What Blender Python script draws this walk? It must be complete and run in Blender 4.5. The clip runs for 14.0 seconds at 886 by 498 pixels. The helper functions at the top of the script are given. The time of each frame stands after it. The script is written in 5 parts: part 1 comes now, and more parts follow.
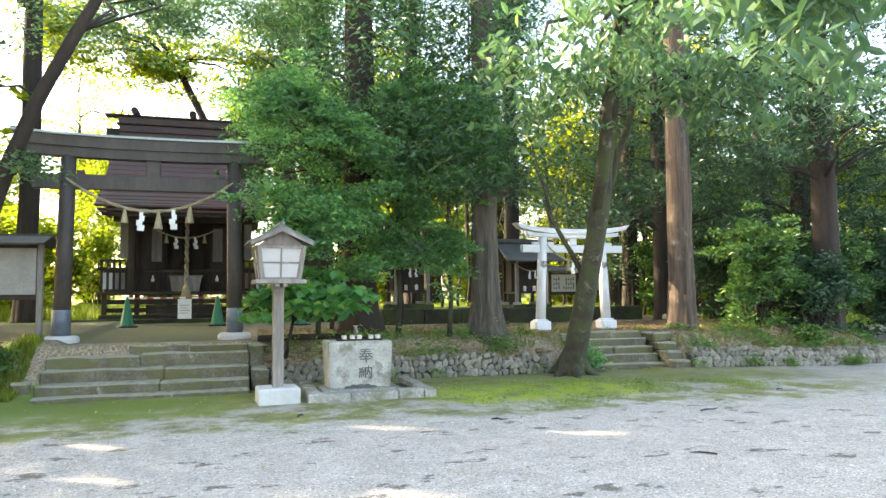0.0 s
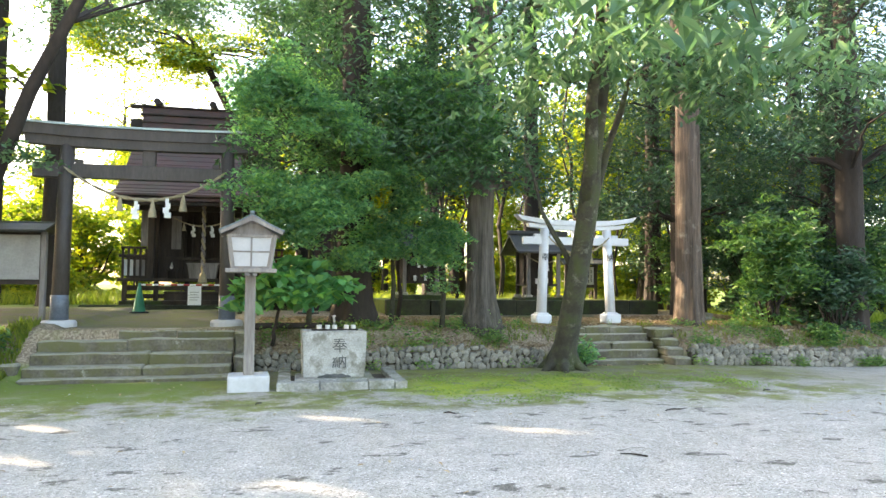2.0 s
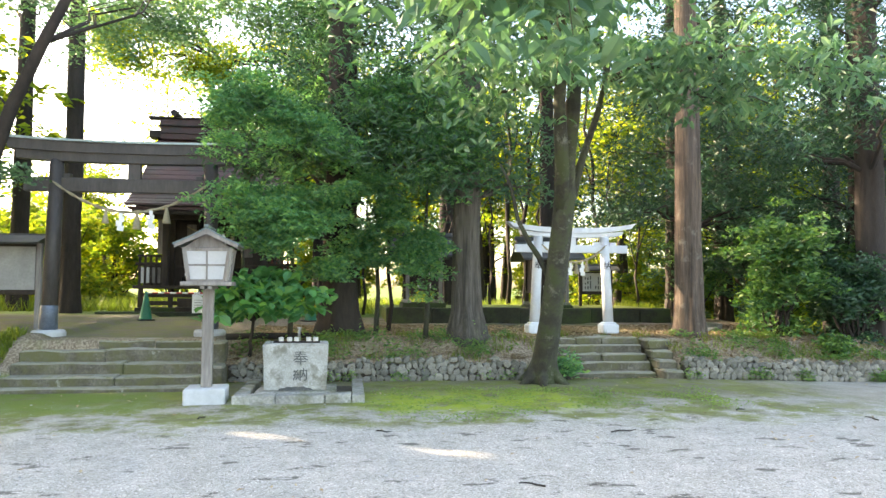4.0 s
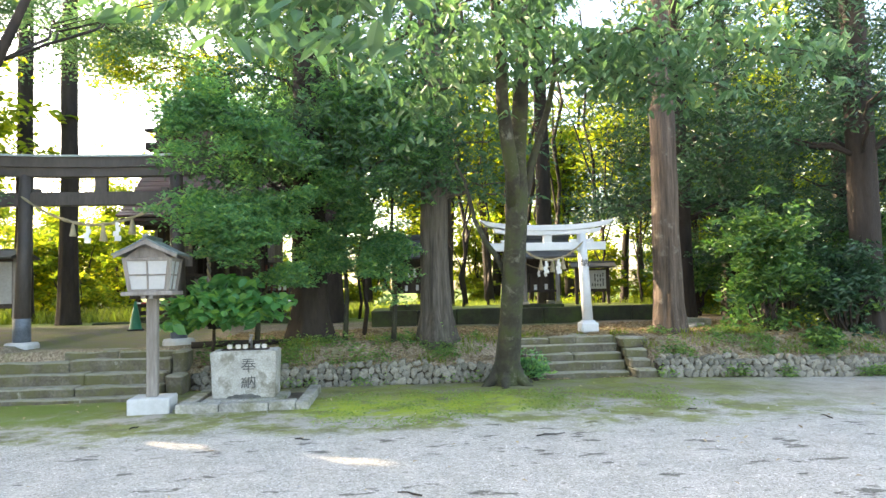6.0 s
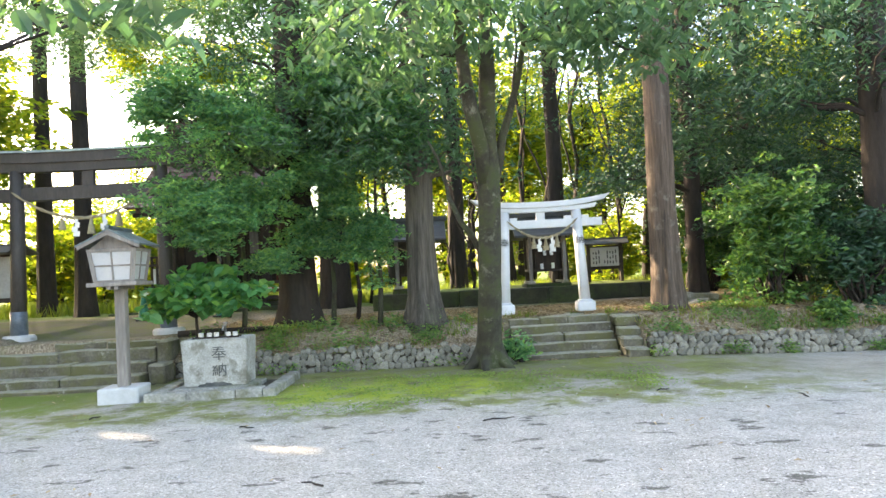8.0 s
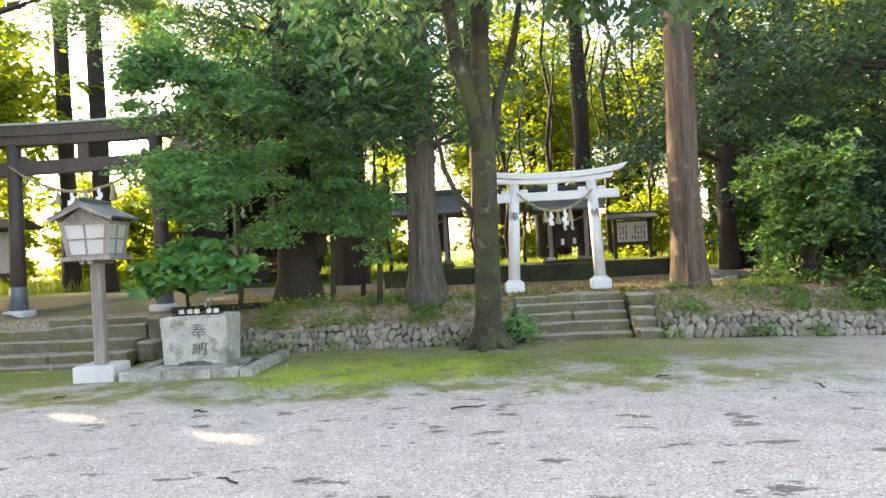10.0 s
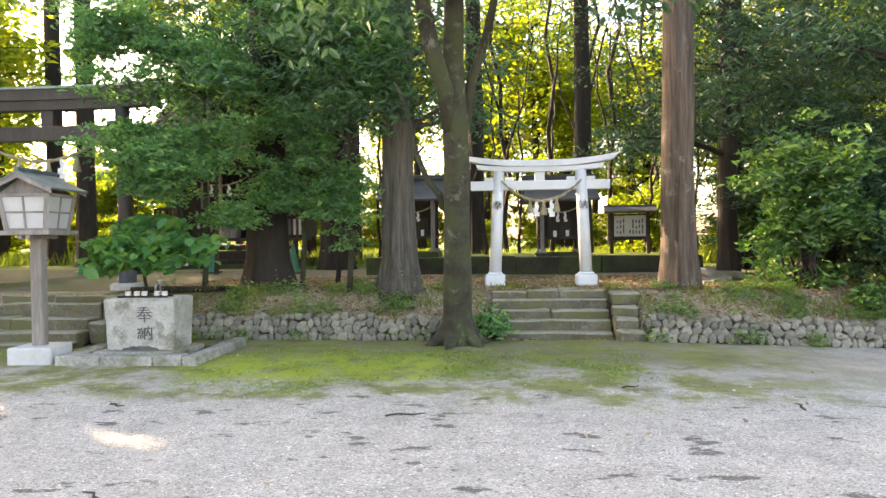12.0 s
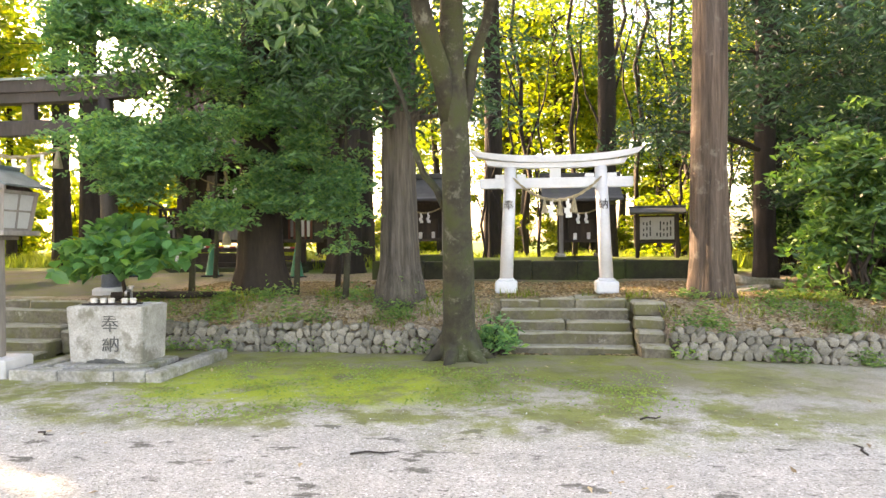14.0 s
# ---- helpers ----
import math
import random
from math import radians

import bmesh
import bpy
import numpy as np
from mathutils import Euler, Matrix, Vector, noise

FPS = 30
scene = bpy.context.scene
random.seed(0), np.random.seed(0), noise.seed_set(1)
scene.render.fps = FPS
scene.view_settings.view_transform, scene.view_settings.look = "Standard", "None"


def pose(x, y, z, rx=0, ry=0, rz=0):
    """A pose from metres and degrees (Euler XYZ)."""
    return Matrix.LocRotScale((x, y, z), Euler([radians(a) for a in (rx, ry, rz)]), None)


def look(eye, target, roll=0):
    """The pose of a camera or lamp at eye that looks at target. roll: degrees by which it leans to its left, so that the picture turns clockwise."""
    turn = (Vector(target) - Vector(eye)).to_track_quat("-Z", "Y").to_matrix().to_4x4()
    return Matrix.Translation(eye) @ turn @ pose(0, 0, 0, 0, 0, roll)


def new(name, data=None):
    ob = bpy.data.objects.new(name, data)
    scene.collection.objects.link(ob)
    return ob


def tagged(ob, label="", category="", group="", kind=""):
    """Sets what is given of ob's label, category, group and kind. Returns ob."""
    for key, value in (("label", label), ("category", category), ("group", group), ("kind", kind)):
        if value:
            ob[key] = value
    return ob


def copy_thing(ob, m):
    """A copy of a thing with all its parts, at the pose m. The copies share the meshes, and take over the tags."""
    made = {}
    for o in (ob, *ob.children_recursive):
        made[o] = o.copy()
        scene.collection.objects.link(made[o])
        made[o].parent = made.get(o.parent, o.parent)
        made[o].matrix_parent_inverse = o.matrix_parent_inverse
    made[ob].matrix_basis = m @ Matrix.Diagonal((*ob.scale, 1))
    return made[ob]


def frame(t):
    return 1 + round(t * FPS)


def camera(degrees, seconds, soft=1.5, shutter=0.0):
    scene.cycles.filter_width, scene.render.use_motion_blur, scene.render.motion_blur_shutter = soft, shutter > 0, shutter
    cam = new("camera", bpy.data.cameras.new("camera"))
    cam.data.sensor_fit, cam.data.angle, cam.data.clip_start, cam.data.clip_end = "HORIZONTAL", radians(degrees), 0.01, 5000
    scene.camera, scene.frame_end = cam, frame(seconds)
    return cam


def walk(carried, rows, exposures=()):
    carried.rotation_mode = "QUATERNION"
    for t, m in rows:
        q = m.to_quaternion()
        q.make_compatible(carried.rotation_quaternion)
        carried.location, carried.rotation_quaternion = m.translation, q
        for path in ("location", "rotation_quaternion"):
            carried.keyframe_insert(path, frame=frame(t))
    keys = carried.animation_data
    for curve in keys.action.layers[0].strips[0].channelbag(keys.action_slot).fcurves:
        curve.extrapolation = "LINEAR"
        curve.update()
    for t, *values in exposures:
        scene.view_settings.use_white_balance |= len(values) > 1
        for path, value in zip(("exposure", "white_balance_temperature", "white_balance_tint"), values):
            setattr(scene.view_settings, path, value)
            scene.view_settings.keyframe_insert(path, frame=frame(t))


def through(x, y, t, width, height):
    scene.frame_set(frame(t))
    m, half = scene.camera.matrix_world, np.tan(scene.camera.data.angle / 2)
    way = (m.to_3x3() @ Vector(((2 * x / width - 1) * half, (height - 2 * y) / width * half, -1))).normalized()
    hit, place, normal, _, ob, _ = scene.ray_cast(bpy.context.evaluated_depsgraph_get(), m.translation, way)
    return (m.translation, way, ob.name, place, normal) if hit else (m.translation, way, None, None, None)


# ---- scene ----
cam = camera(65.5, 14.0)
PATH = [
    (0, (0.342, 0.86, 1.413), (0.918, 2.77, 1.546), -0.5),
    (0.5, (0.607, 0.824, 1.421), (1.18, 2.737, 1.526), -0.8),
    (1, (0.851, 0.809, 1.435), (1.419, 2.721, 1.583), 1.5),
    (1.5, (1.162, 0.758, 1.412), (1.634, 2.697, 1.548), 0.2),
    (2, (1.438, 0.686, 1.425), (1.868, 2.637, 1.531), 0.4),
    (2.2, (1.56, 0.702, 1.432), (1.996, 2.651, 1.543), 0.2),
    (4.3, (3.017, 0.623, 1.593), (3.228, 2.609, 1.697), -0.9),
    (4.5, (3.138, 0.647, 1.591), (3.321, 2.637, 1.692), -1.9),
    (5, (3.506, 0.532, 1.578), (3.643, 2.524, 1.693), -0.2),
    (5.5, (3.883, 0.62, 1.592), (4.046, 2.61, 1.697), 0.7),
    (6, (4.178, 0.667, 1.587), (4.33, 2.657, 1.701), -1.3),
    (6.5, (4.522, 0.634, 1.564), (4.565, 2.63, 1.672), -0.5),
    (7, (4.792, 0.692, 1.545), (4.828, 2.691, 1.606), -2.3),
    (7.5, (5.075, 0.8, 1.547), (5.136, 2.797, 1.633), -1.8),
    (8, (5.327, 0.899, 1.529), (5.338, 2.898, 1.598), -3.0),
    (8.2, (5.442, 0.94, 1.564), (5.414, 2.939, 1.625), -2.7),
    (10.3, (6.215, 1.66, 1.443), (6.061, 3.654, 1.429), -2.5),
    (10.5, (6.295, 1.678, 1.45), (6.127, 3.671, 1.417), -2.2),
    (11, (6.4, 1.886, 1.462), (6.287, 3.882, 1.411), -2.2),
    (11.5, (6.499, 2.111, 1.46), (6.347, 4.104, 1.394), -3.2),
    (12, (6.667, 2.316, 1.471), (6.497, 4.309, 1.442), -0.7),
    (12.5, (6.747, 2.546, 1.465), (6.574, 4.538, 1.431), -0.6),
    (13, (6.762, 2.812, 1.485), (6.588, 4.804, 1.44), -0.7),
    (13.5, (6.829, 3.108, 1.483), (6.593, 5.094, 1.438), -1.5),
    (14, (6.93, 3.335, 1.469), (6.679, 5.319, 1.448), -0.5),
]
walk(cam, [(t, look(eye, target, roll)) for t, eye, target, roll in PATH],
     exposures=[(0, 2.98, 7450, 13), (8, 2.95, 7400, 14.5), (10.5, 2.9, 8050, 20), (12.5, 2.93, 8250, 21.5), (13.0, 2.97, 8350, 22), (13.5, 3.0, 8500, 22), (14, 3.24, 9000, 25)])

# ---- world, sun and exposure ----
SUN_AZ, SUN_EL = radians(-60), radians(21)      # from +y towards +x
world = bpy.data.worlds.new("sky")
scene.world = world
world.use_nodes = True
wn = world.node_tree.nodes
sky = wn.new("ShaderNodeTexSky")
sky.sky_type, sky.sun_disc = "NISHITA", False
sky.sun_elevation, sky.sun_rotation = SUN_EL, SUN_AZ
sky.air_density, sky.dust_density, sky.ozone_density = 1.0, 2.5, 1.0
wn["Background"].inputs["Strength"].default_value = 0.15
world.node_tree.links.new(sky.outputs[0], wn["Background"].inputs["Color"])
sun = new("sun", bpy.data.lights.new("sun", "SUN"))
sun.data.energy, sun.data.angle, sun.data.color = 3.6, radians(0.6), (1.0, 0.86, 0.66)
sun_way = Vector((math.sin(SUN_AZ) * math.cos(SUN_EL), math.cos(SUN_AZ) * math.cos(SUN_EL), math.sin(SUN_EL)))
sun.matrix_world = look(sun_way * 60, (0, 0, 0))

# ---- materials ----
rng = np.random.default_rng(7)


def material(name):
    m = bpy.data.materials.new(name)
    m.use_nodes = True
    n, l = m.node_tree.nodes, m.node_tree.links
    return m, n, l, n["Principled BSDF"]


def noise_of(n, l, scale, detail=4.0, rough=0.6, stretch=None, space="Object"):
    co = n.new("ShaderNodeTexCoord")
    out = co.outputs[space]
    if stretch:
        mp = n.new("ShaderNodeMapping")
        mp.inputs["Scale"].default_value = stretch
        l.new(out, mp.inputs["Vector"])
        out = mp.outputs[0]
    t = n.new("ShaderNodeTexNoise")
    t.inputs["Scale"].default_value, t.inputs["Detail"].default_value, t.inputs["Roughness"].default_value = scale, detail, rough
    l.new(out, t.inputs["Vector"])
    return t.outputs["Fac"]


def ramp(n, l, fac, stops):
    r = n.new("ShaderNodeValToRGB")
    e = r.color_ramp.elements
    while len(e) < len(stops):
        e.new(0.5)
    for el, (p, c) in zip(e, stops):
        el.position, el.color = p, (*c, 1) if len(c) == 3 else c
    l.new(fac, r.inputs[0])
    return r.outputs[0]


def mix(n, l, fac, a, b, kind="MIX"):
    x = n.new("ShaderNodeMix")
    x.data_type, x.blend_type = "RGBA", kind
    for sock, v in ((x.inputs[0], fac), (x.inputs[6], a), (x.inputs[7], b)):
        if isinstance(v, (int, float)):
            sock.default_value = v
        elif isinstance(v, tuple):
            sock.default_value = (*v, 1)
        else:
            l.new(v, sock)
    return x.outputs[2]


def bump(n, l, height, bsdf, strength=0.4, distance=0.02):
    b = n.new("ShaderNodeBump")
    b.inputs["Strength"].default_value, b.inputs["Distance"].default_value = strength, distance
    l.new(height, b.inputs["Height"])
    l.new(b.outputs[0], bsdf.inputs["Normal"])


def grained(name, dark, light, coarse=2.0, fine=30.0, rough=0.85, relief=0.4, stretch=None, stain=None, stain_scale=1.3,
            stain_at=(0.5, 0.62), metal=0.0, vary=0.25, dist=0.01, grain=0.55):
    """A weathered surface: two colours mixed by coarse and fine grain, stains of a third colour, and piece-to-piece variation."""
    m, n, l, b = material(name)
    a = noise_of(n, l, coarse, 5, 0.65, stretch)
    f = noise_of(n, l, fine, 4, 0.7, stretch)
    col = mix(n, l, ramp(n, l, a, ((0.3, (0, 0, 0)), (0.7, (1, 1, 1)))), dark, light)
    col = mix(n, l, grain, col, ramp(n, l, f, ((0.25, (0.25, 0.25, 0.25)), (0.75, (1, 1, 1)))), "MULTIPLY")
    if stain:
        s = noise_of(n, l, stain_scale, 6, 0.7)
        col = mix(n, l, ramp(n, l, s, ((stain_at[0], (0, 0, 0)), (stain_at[1], (1, 1, 1)))), col, stain)
    if vary:
        o = n.new("ShaderNodeObjectInfo")
        col = mix(n, l, vary, col, ramp(n, l, o.outputs["Random"], ((0, (0.35, 0.36, 0.35)), (1, (1.3, 1.28, 1.25)))), "MULTIPLY")
    l.new(col, b.inputs["Base Color"])
    b.inputs["Roughness"].default_value, b.inputs["Metallic"].default_value = rough, metal
    bump(n, l, f, b, relief, dist)
    return m


def leaf_material(name, colours, gloss=0.45, through=0.45, glow=(1.5, 1.6, 0.85)):
    """Leaves that pass light: colour varies from leaf to leaf."""
    m, n, l, b = material(name)
    g = n.new("ShaderNodeNewGeometry")
    col = ramp(n, l, g.outputs["Random Per Island"], [(i / (len(colours) - 1), c) for i, c in enumerate(colours)])
    patch = noise_of(n, l, 0.7, 3, 0.6)
    col = mix(n, l, 0.7, col, ramp(n, l, patch, ((0.3, (0.55, 0.6, 0.55)), (0.7, (1.25, 1.2, 1.0)))), "MULTIPLY")
    l.new(col, b.inputs["Base Color"])
    b.inputs["Roughness"].default_value = gloss
    t = n.new("ShaderNodeBsdfTranslucent")
    tc = mix(n, l, 1.0, col, glow, "MULTIPLY")
    l.new(tc, t.inputs["Color"])
    x = n.new("ShaderNodeMixShader")
    x.inputs[0].default_value = through
    l.new(b.outputs[0], x.inputs[1])
    l.new(t.outputs[0], x.inputs[2])
    l.new(x.outputs[0], n["Material Output"].inputs[0])
    return m


M_STEP = grained("mossy_step_stone", (0.10, 0.085, 0.06), (0.28, 0.25, 0.19), 2.6, 24, 0.95, 0.9, stain=(0.12, 0.115, 0.05), stain_scale=2.4, stain_at=(0.42, 0.6), grain=0.8)
def lichen(m, pale, scale=4.0, at=(0.57, 0.66)):
    """Pale, hard-edged blotches over a stone."""
    n, l = m.node_tree.nodes, m.node_tree.links
    b = n["Principled BSDF"]
    old = b.inputs["Base Color"].links[0].from_socket
    r = ramp(n, l, noise_of(n, l, scale, 7, 0.72), ((at[0], (0, 0, 0)), (at[1], (0.85, 0.85, 0.85))))
    l.new(mix(n, l, r, old, pale), b.inputs["Base Color"])


def paler_treads(m, pale, amount=0.75):
    """Upward faces paler: sky light on the treads put into the colour, along with wear by feet; moss stays on the
    risers.
    """
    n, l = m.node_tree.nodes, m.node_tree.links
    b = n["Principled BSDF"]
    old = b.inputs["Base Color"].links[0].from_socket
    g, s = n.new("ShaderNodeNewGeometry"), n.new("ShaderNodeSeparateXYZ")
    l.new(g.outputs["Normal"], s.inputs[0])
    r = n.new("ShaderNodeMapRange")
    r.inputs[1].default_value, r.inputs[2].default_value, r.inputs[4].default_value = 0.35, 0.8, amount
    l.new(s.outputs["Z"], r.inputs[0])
    tread_col = mix(n, l, ramp(n, l, noise_of(n, l, 6, 5, 0.7), ((0.5, (0, 0, 0)), (0.66, (1, 1, 1)))), pale, (0.2, 0.19, 0.08))
    l.new(mix(n, l, r.outputs[0], old, tread_col), b.inputs["Base Color"])


lichen(M_STEP, (0.36, 0.345, 0.29), 4.5, (0.61, 0.7))
paler_treads(M_STEP, (0.37, 0.345, 0.275), 0.75)
M_SLAB = grained("grey_slab_stone", (0.28, 0.27, 0.24), (0.56, 0.54, 0.49), 3.2, 26, 0.9, 0.5, stain=(0.14, 0.14, 0.07), stain_scale=2.6, stain_at=(0.46, 0.66), grain=0.7)
M_RUBBLE = grained("rubble_stone", (0.225, 0.21, 0.175), (0.45, 0.42, 0.36), 3.5, 28, 0.95, 0.6, stain=(0.14, 0.135, 0.07), stain_scale=4, stain_at=(0.5, 0.68), vary=0.6, dist=0.015)
M_EARTH = grained("packed_earth", (0.045, 0.036, 0.026), (0.11, 0.09, 0.065), 3, 35, 1.0, 0.7)
M_CONCRETE = grained("pale_concrete", (0.46, 0.46, 0.46), (0.62, 0.62, 0.62), 1.8, 40, 0.85, 0.2, stain=(0.33, 0.33, 0.31), stain_at=(0.5, 0.8), grain=0.15)
M_BASIN = grained("weathered_basin_stone", (0.4, 0.385, 0.34), (0.74, 0.72, 0.67), 2.8, 45, 0.85, 0.45, stain=(0.22, 0.21, 0.165), stain_scale=3.2, stain_at=(0.49, 0.62))
M_WHITE = grained("white_torii_paint", (0.62, 0.65, 0.68), (0.74, 0.76, 0.79), 3, 30, 0.55, 0.1, stain=(0.55, 0.57, 0.56), stain_scale=5, stain_at=(0.58, 0.85), vary=0, grain=0.15)
M_TORII = grained("dark_weathered_steel_grey_paint", (0.042, 0.035, 0.031), (0.092, 0.078, 0.068), 3, 30, 0.6, 0.2, (1, 1, 0.25), vary=0.1)
M_SLEEVE = grained("blue_grey_metal_sleeve", (0.13, 0.16, 0.2), (0.24, 0.28, 0.33), 3, 30, 0.5, 0.1, metal=0.3, vary=0)
M_TORII_CAP = grained("pale_metal_capping", (0.30, 0.38, 0.36), (0.48, 0.56, 0.54), 3, 30, 0.45, 0.1, metal=0.4, vary=0)
M_TIMBER = grained("dark_shrine_timber", (0.022, 0.016, 0.012), (0.075, 0.055, 0.042), 4, 30, 0.8, 0.4, (1, 1, 0.2), vary=0.3)
M_TIMBER_PALE = grained("weathered_grey_timber", (0.16, 0.145, 0.135), (0.36, 0.335, 0.32), 3, 24, 0.85, 0.5, (1, 1, 0.12), vary=0.15)
M_BOARD = grained("pale_grey_notice_panel", (0.3, 0.3, 0.285), (0.43, 0.43, 0.415), 3, 26, 0.8, 0.2, vary=0, grain=0.3)
M_LANT = grained("grey_lantern_timber", (0.20, 0.17, 0.145), (0.38, 0.34, 0.305), 3, 26, 0.85, 0.4, (1, 1, 0.15), vary=0.12)
M_ROOF = grained("red_brown_roof_sheet", (0.07, 0.032, 0.03), (0.14, 0.068, 0.062), 1.5, 12, 0.55, 0.2, (0.4, 3, 3), stain=(0.06, 0.045, 0.04), vary=0.1)
M_ROOF_DARK = grained("dark_grey_roof_sheet", (0.035, 0.037, 0.038), (0.10, 0.105, 0.105), 1.6, 14, 0.6, 0.2, stain=(0.06, 0.08, 0.03), stain_at=(0.55, 0.75))
M_ROOF_GREEN = grained("lantern_copper_roof", (0.10, 0.125, 0.13), (0.2, 0.25, 0.25), 3, 20, 0.5, 0.2, metal=0.3, vary=0)
M_PAPER = grained("white_paper", (0.72, 0.72, 0.70), (0.84, 0.84, 0.83), 3, 40, 0.7, 0.1, vary=0, grain=0.15)
M_PANE = grained("frosted_white_pane", (0.42, 0.415, 0.41), (0.52, 0.515, 0.505), 2, 30, 0.4, 0.05, vary=0, grain=0.15)
M_STRAW = grained("straw_rope", (0.30, 0.25, 0.15), (0.50, 0.43, 0.28), 8, 60, 0.95, 0.8, vary=0.1)
M_ROPE_DARK = grained("bell_rope", (0.10, 0.09, 0.09), (0.42, 0.38, 0.36), 9, 40, 0.9, 0.6, vary=0)
M_GREEN = grained("green_cone_plastic", (0.015, 0.19, 0.10), (0.02, 0.27, 0.15), 4, 30, 0.5, 0.1, vary=0.1)
M_BLACK = grained("black_rubber", (0.015, 0.015, 0.015), (0.035, 0.035, 0.035), 4, 30, 0.8, 0.2)
M_RED = grained("red_band", (0.42, 0.03, 0.03), (0.55, 0.05, 0.05), 4, 30, 0.5, 0.1, vary=0)
M_INK = grained("black_ink", (0.02, 0.02, 0.022), (0.05, 0.05, 0.05), 8, 40, 0.7, 0.1, vary=0)
M_CARVE_SHADE = grained("carved_shadow_stone", (0.07, 0.075, 0.07), (0.16, 0.16, 0.15), 8, 40, 0.9, 0.2, vary=0)
M_METAL = grained("dull_steel", (0.35, 0.35, 0.35), (0.55, 0.55, 0.55), 8, 40, 0.35, 0.1, metal=0.9, vary=0)
M_WOODCUP = grained("pale_ladle_wood", (0.62, 0.58, 0.5), (0.78, 0.75, 0.68), 8, 50, 0.7, 0.2)
M_HEDGE = grained("mossy_dark_retaining_stone", (0.022, 0.024, 0.016), (0.065, 0.068, 0.038), 2, 25, 0.95, 0.6, stain=(0.05, 0.075, 0.02), stain_at=(0.45, 0.65))
M_TURF = grained("sunlit_turf", (0.16, 0.21, 0.04), (0.32, 0.36, 0.08), 2.5, 40, 0.95, 0.8, stain=(0.16, 0.12, 0.07), stain_at=(0.58, 0.7))
M_CEDAR = grained("cedar_bark", (0.075, 0.054, 0.04), (0.28, 0.205, 0.155), 7, 30, 0.95, 1.0, (1, 1, 0.06), vary=0.15, dist=0.05, grain=0.95)
lichen(M_CEDAR, (0.27, 0.245, 0.195), 3.2, (0.57, 0.72))
M_CEDAR_GREY = grained("grey_cedar_bark", (0.06, 0.052, 0.042), (0.25, 0.215, 0.175), 7, 30, 0.95, 1.0, (1, 1, 0.06), stain=(0.1, 0.1, 0.06), stain_scale=1.6, stain_at=(0.55, 0.75), vary=0.15, dist=0.05, grain=0.95)
M_BARK = grained("grey_green_bark", (0.033, 0.031, 0.02), (0.098, 0.09, 0.064), 2.5, 18, 0.95, 0.7, stain=(0.055, 0.065, 0.025), stain_scale=2.5, stain_at=(0.45, 0.6), vary=0.2, dist=0.02)
lichen(M_BARK, (0.165, 0.165, 0.125), 5.5, (0.57, 0.68))
M_BARK_DARK = grained("dark_bark", (0.022, 0.017, 0.014), (0.062, 0.047, 0.037), 3, 18, 0.95, 0.8, (1, 1, 0.25), vary=0.3, dist=0.02)
L_CAMELLIA = leaf_material("glossy_dark_leaves", [(0.068, 0.18, 0.095), (0.112, 0.27, 0.14), (0.16, 0.35, 0.178), (0.26, 0.43, 0.14)], 0.28, 0.5)
# Dark evergreen greens, lowered further: the thicket's deep shade is put into them.
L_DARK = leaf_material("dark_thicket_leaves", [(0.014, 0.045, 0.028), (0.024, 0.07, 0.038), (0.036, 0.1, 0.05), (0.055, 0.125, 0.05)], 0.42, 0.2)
L_CEDAR = leaf_material("cedar_needles", [(0.033, 0.09, 0.05), (0.052, 0.128, 0.066), (0.083, 0.172, 0.08)], 0.45, 0.3)
L_LIME = leaf_material("light_green_leaves", [(0.062, 0.145, 0.08), (0.09, 0.185, 0.105), (0.12, 0.225, 0.13), (0.185, 0.28, 0.155)], 0.4, 0.36)
L_FOREST = leaf_material("forest_leaves", [(0.065, 0.13, 0.026), (0.12, 0.2, 0.034), (0.185, 0.255, 0.04), (0.29, 0.32, 0.045)], 0.5, 0.7, (1.9, 1.7, 0.6))
L_MAPLE = leaf_material("broad_shrub_leaves", [(0.06, 0.2, 0.085), (0.09, 0.27, 0.11), (0.125, 0.32, 0.125), (0.2, 0.37, 0.1)], 0.42, 0.45)
L_BUSH = leaf_material("bush_leaves", [(0.034, 0.095, 0.036), (0.052, 0.14, 0.046), (0.09, 0.2, 0.055), (0.2, 0.32, 0.08)], 0.38, 0.35)
L_GRASS = leaf_material("grass_blades", [(0.12, 0.17, 0.035), (0.18, 0.235, 0.045), (0.26, 0.29, 0.055)], 0.6, 0.55)
L_MOSSLEAF = leaf_material("creeping_weed_leaves", [(0.13, 0.2, 0.06), (0.19, 0.28, 0.075), (0.26, 0.35, 0.09)], 0.6, 0.4)
L_WEED = leaf_material("weed_leaves", [(0.08, 0.17, 0.065), (0.12, 0.235, 0.08), (0.17, 0.29, 0.09), (0.25, 0.35, 0.1)], 0.5, 0.4)
L_LITTER = leaf_material("fallen_leaves", [(0.2, 0.125, 0.075), (0.36, 0.25, 0.155), (0.5, 0.39, 0.26), (0.29, 0.19, 0.12)], 0.8, 0.1)
# Shrine timber reddened: warm sunlight put into the colour.
M_TIMBER_SUNLIT = grained("sunlit_timber", (0.11, 0.035, 0.02), (0.24, 0.085, 0.05), 4, 30, 0.8, 0.4, (1, 1, 0.2), vary=0.3)


# ---- builders ----
def mesh_of(name, verts, faces, mat, smooth=False):
    me = bpy.data.meshes.new(name)
    me.from_pydata([tuple(v) for v in verts], [], [tuple(f) for f in faces])
    me.materials.append(mat)
    if smooth:
        me.polygons.foreach_set("use_smooth", [True] * len(me.polygons))
    return me


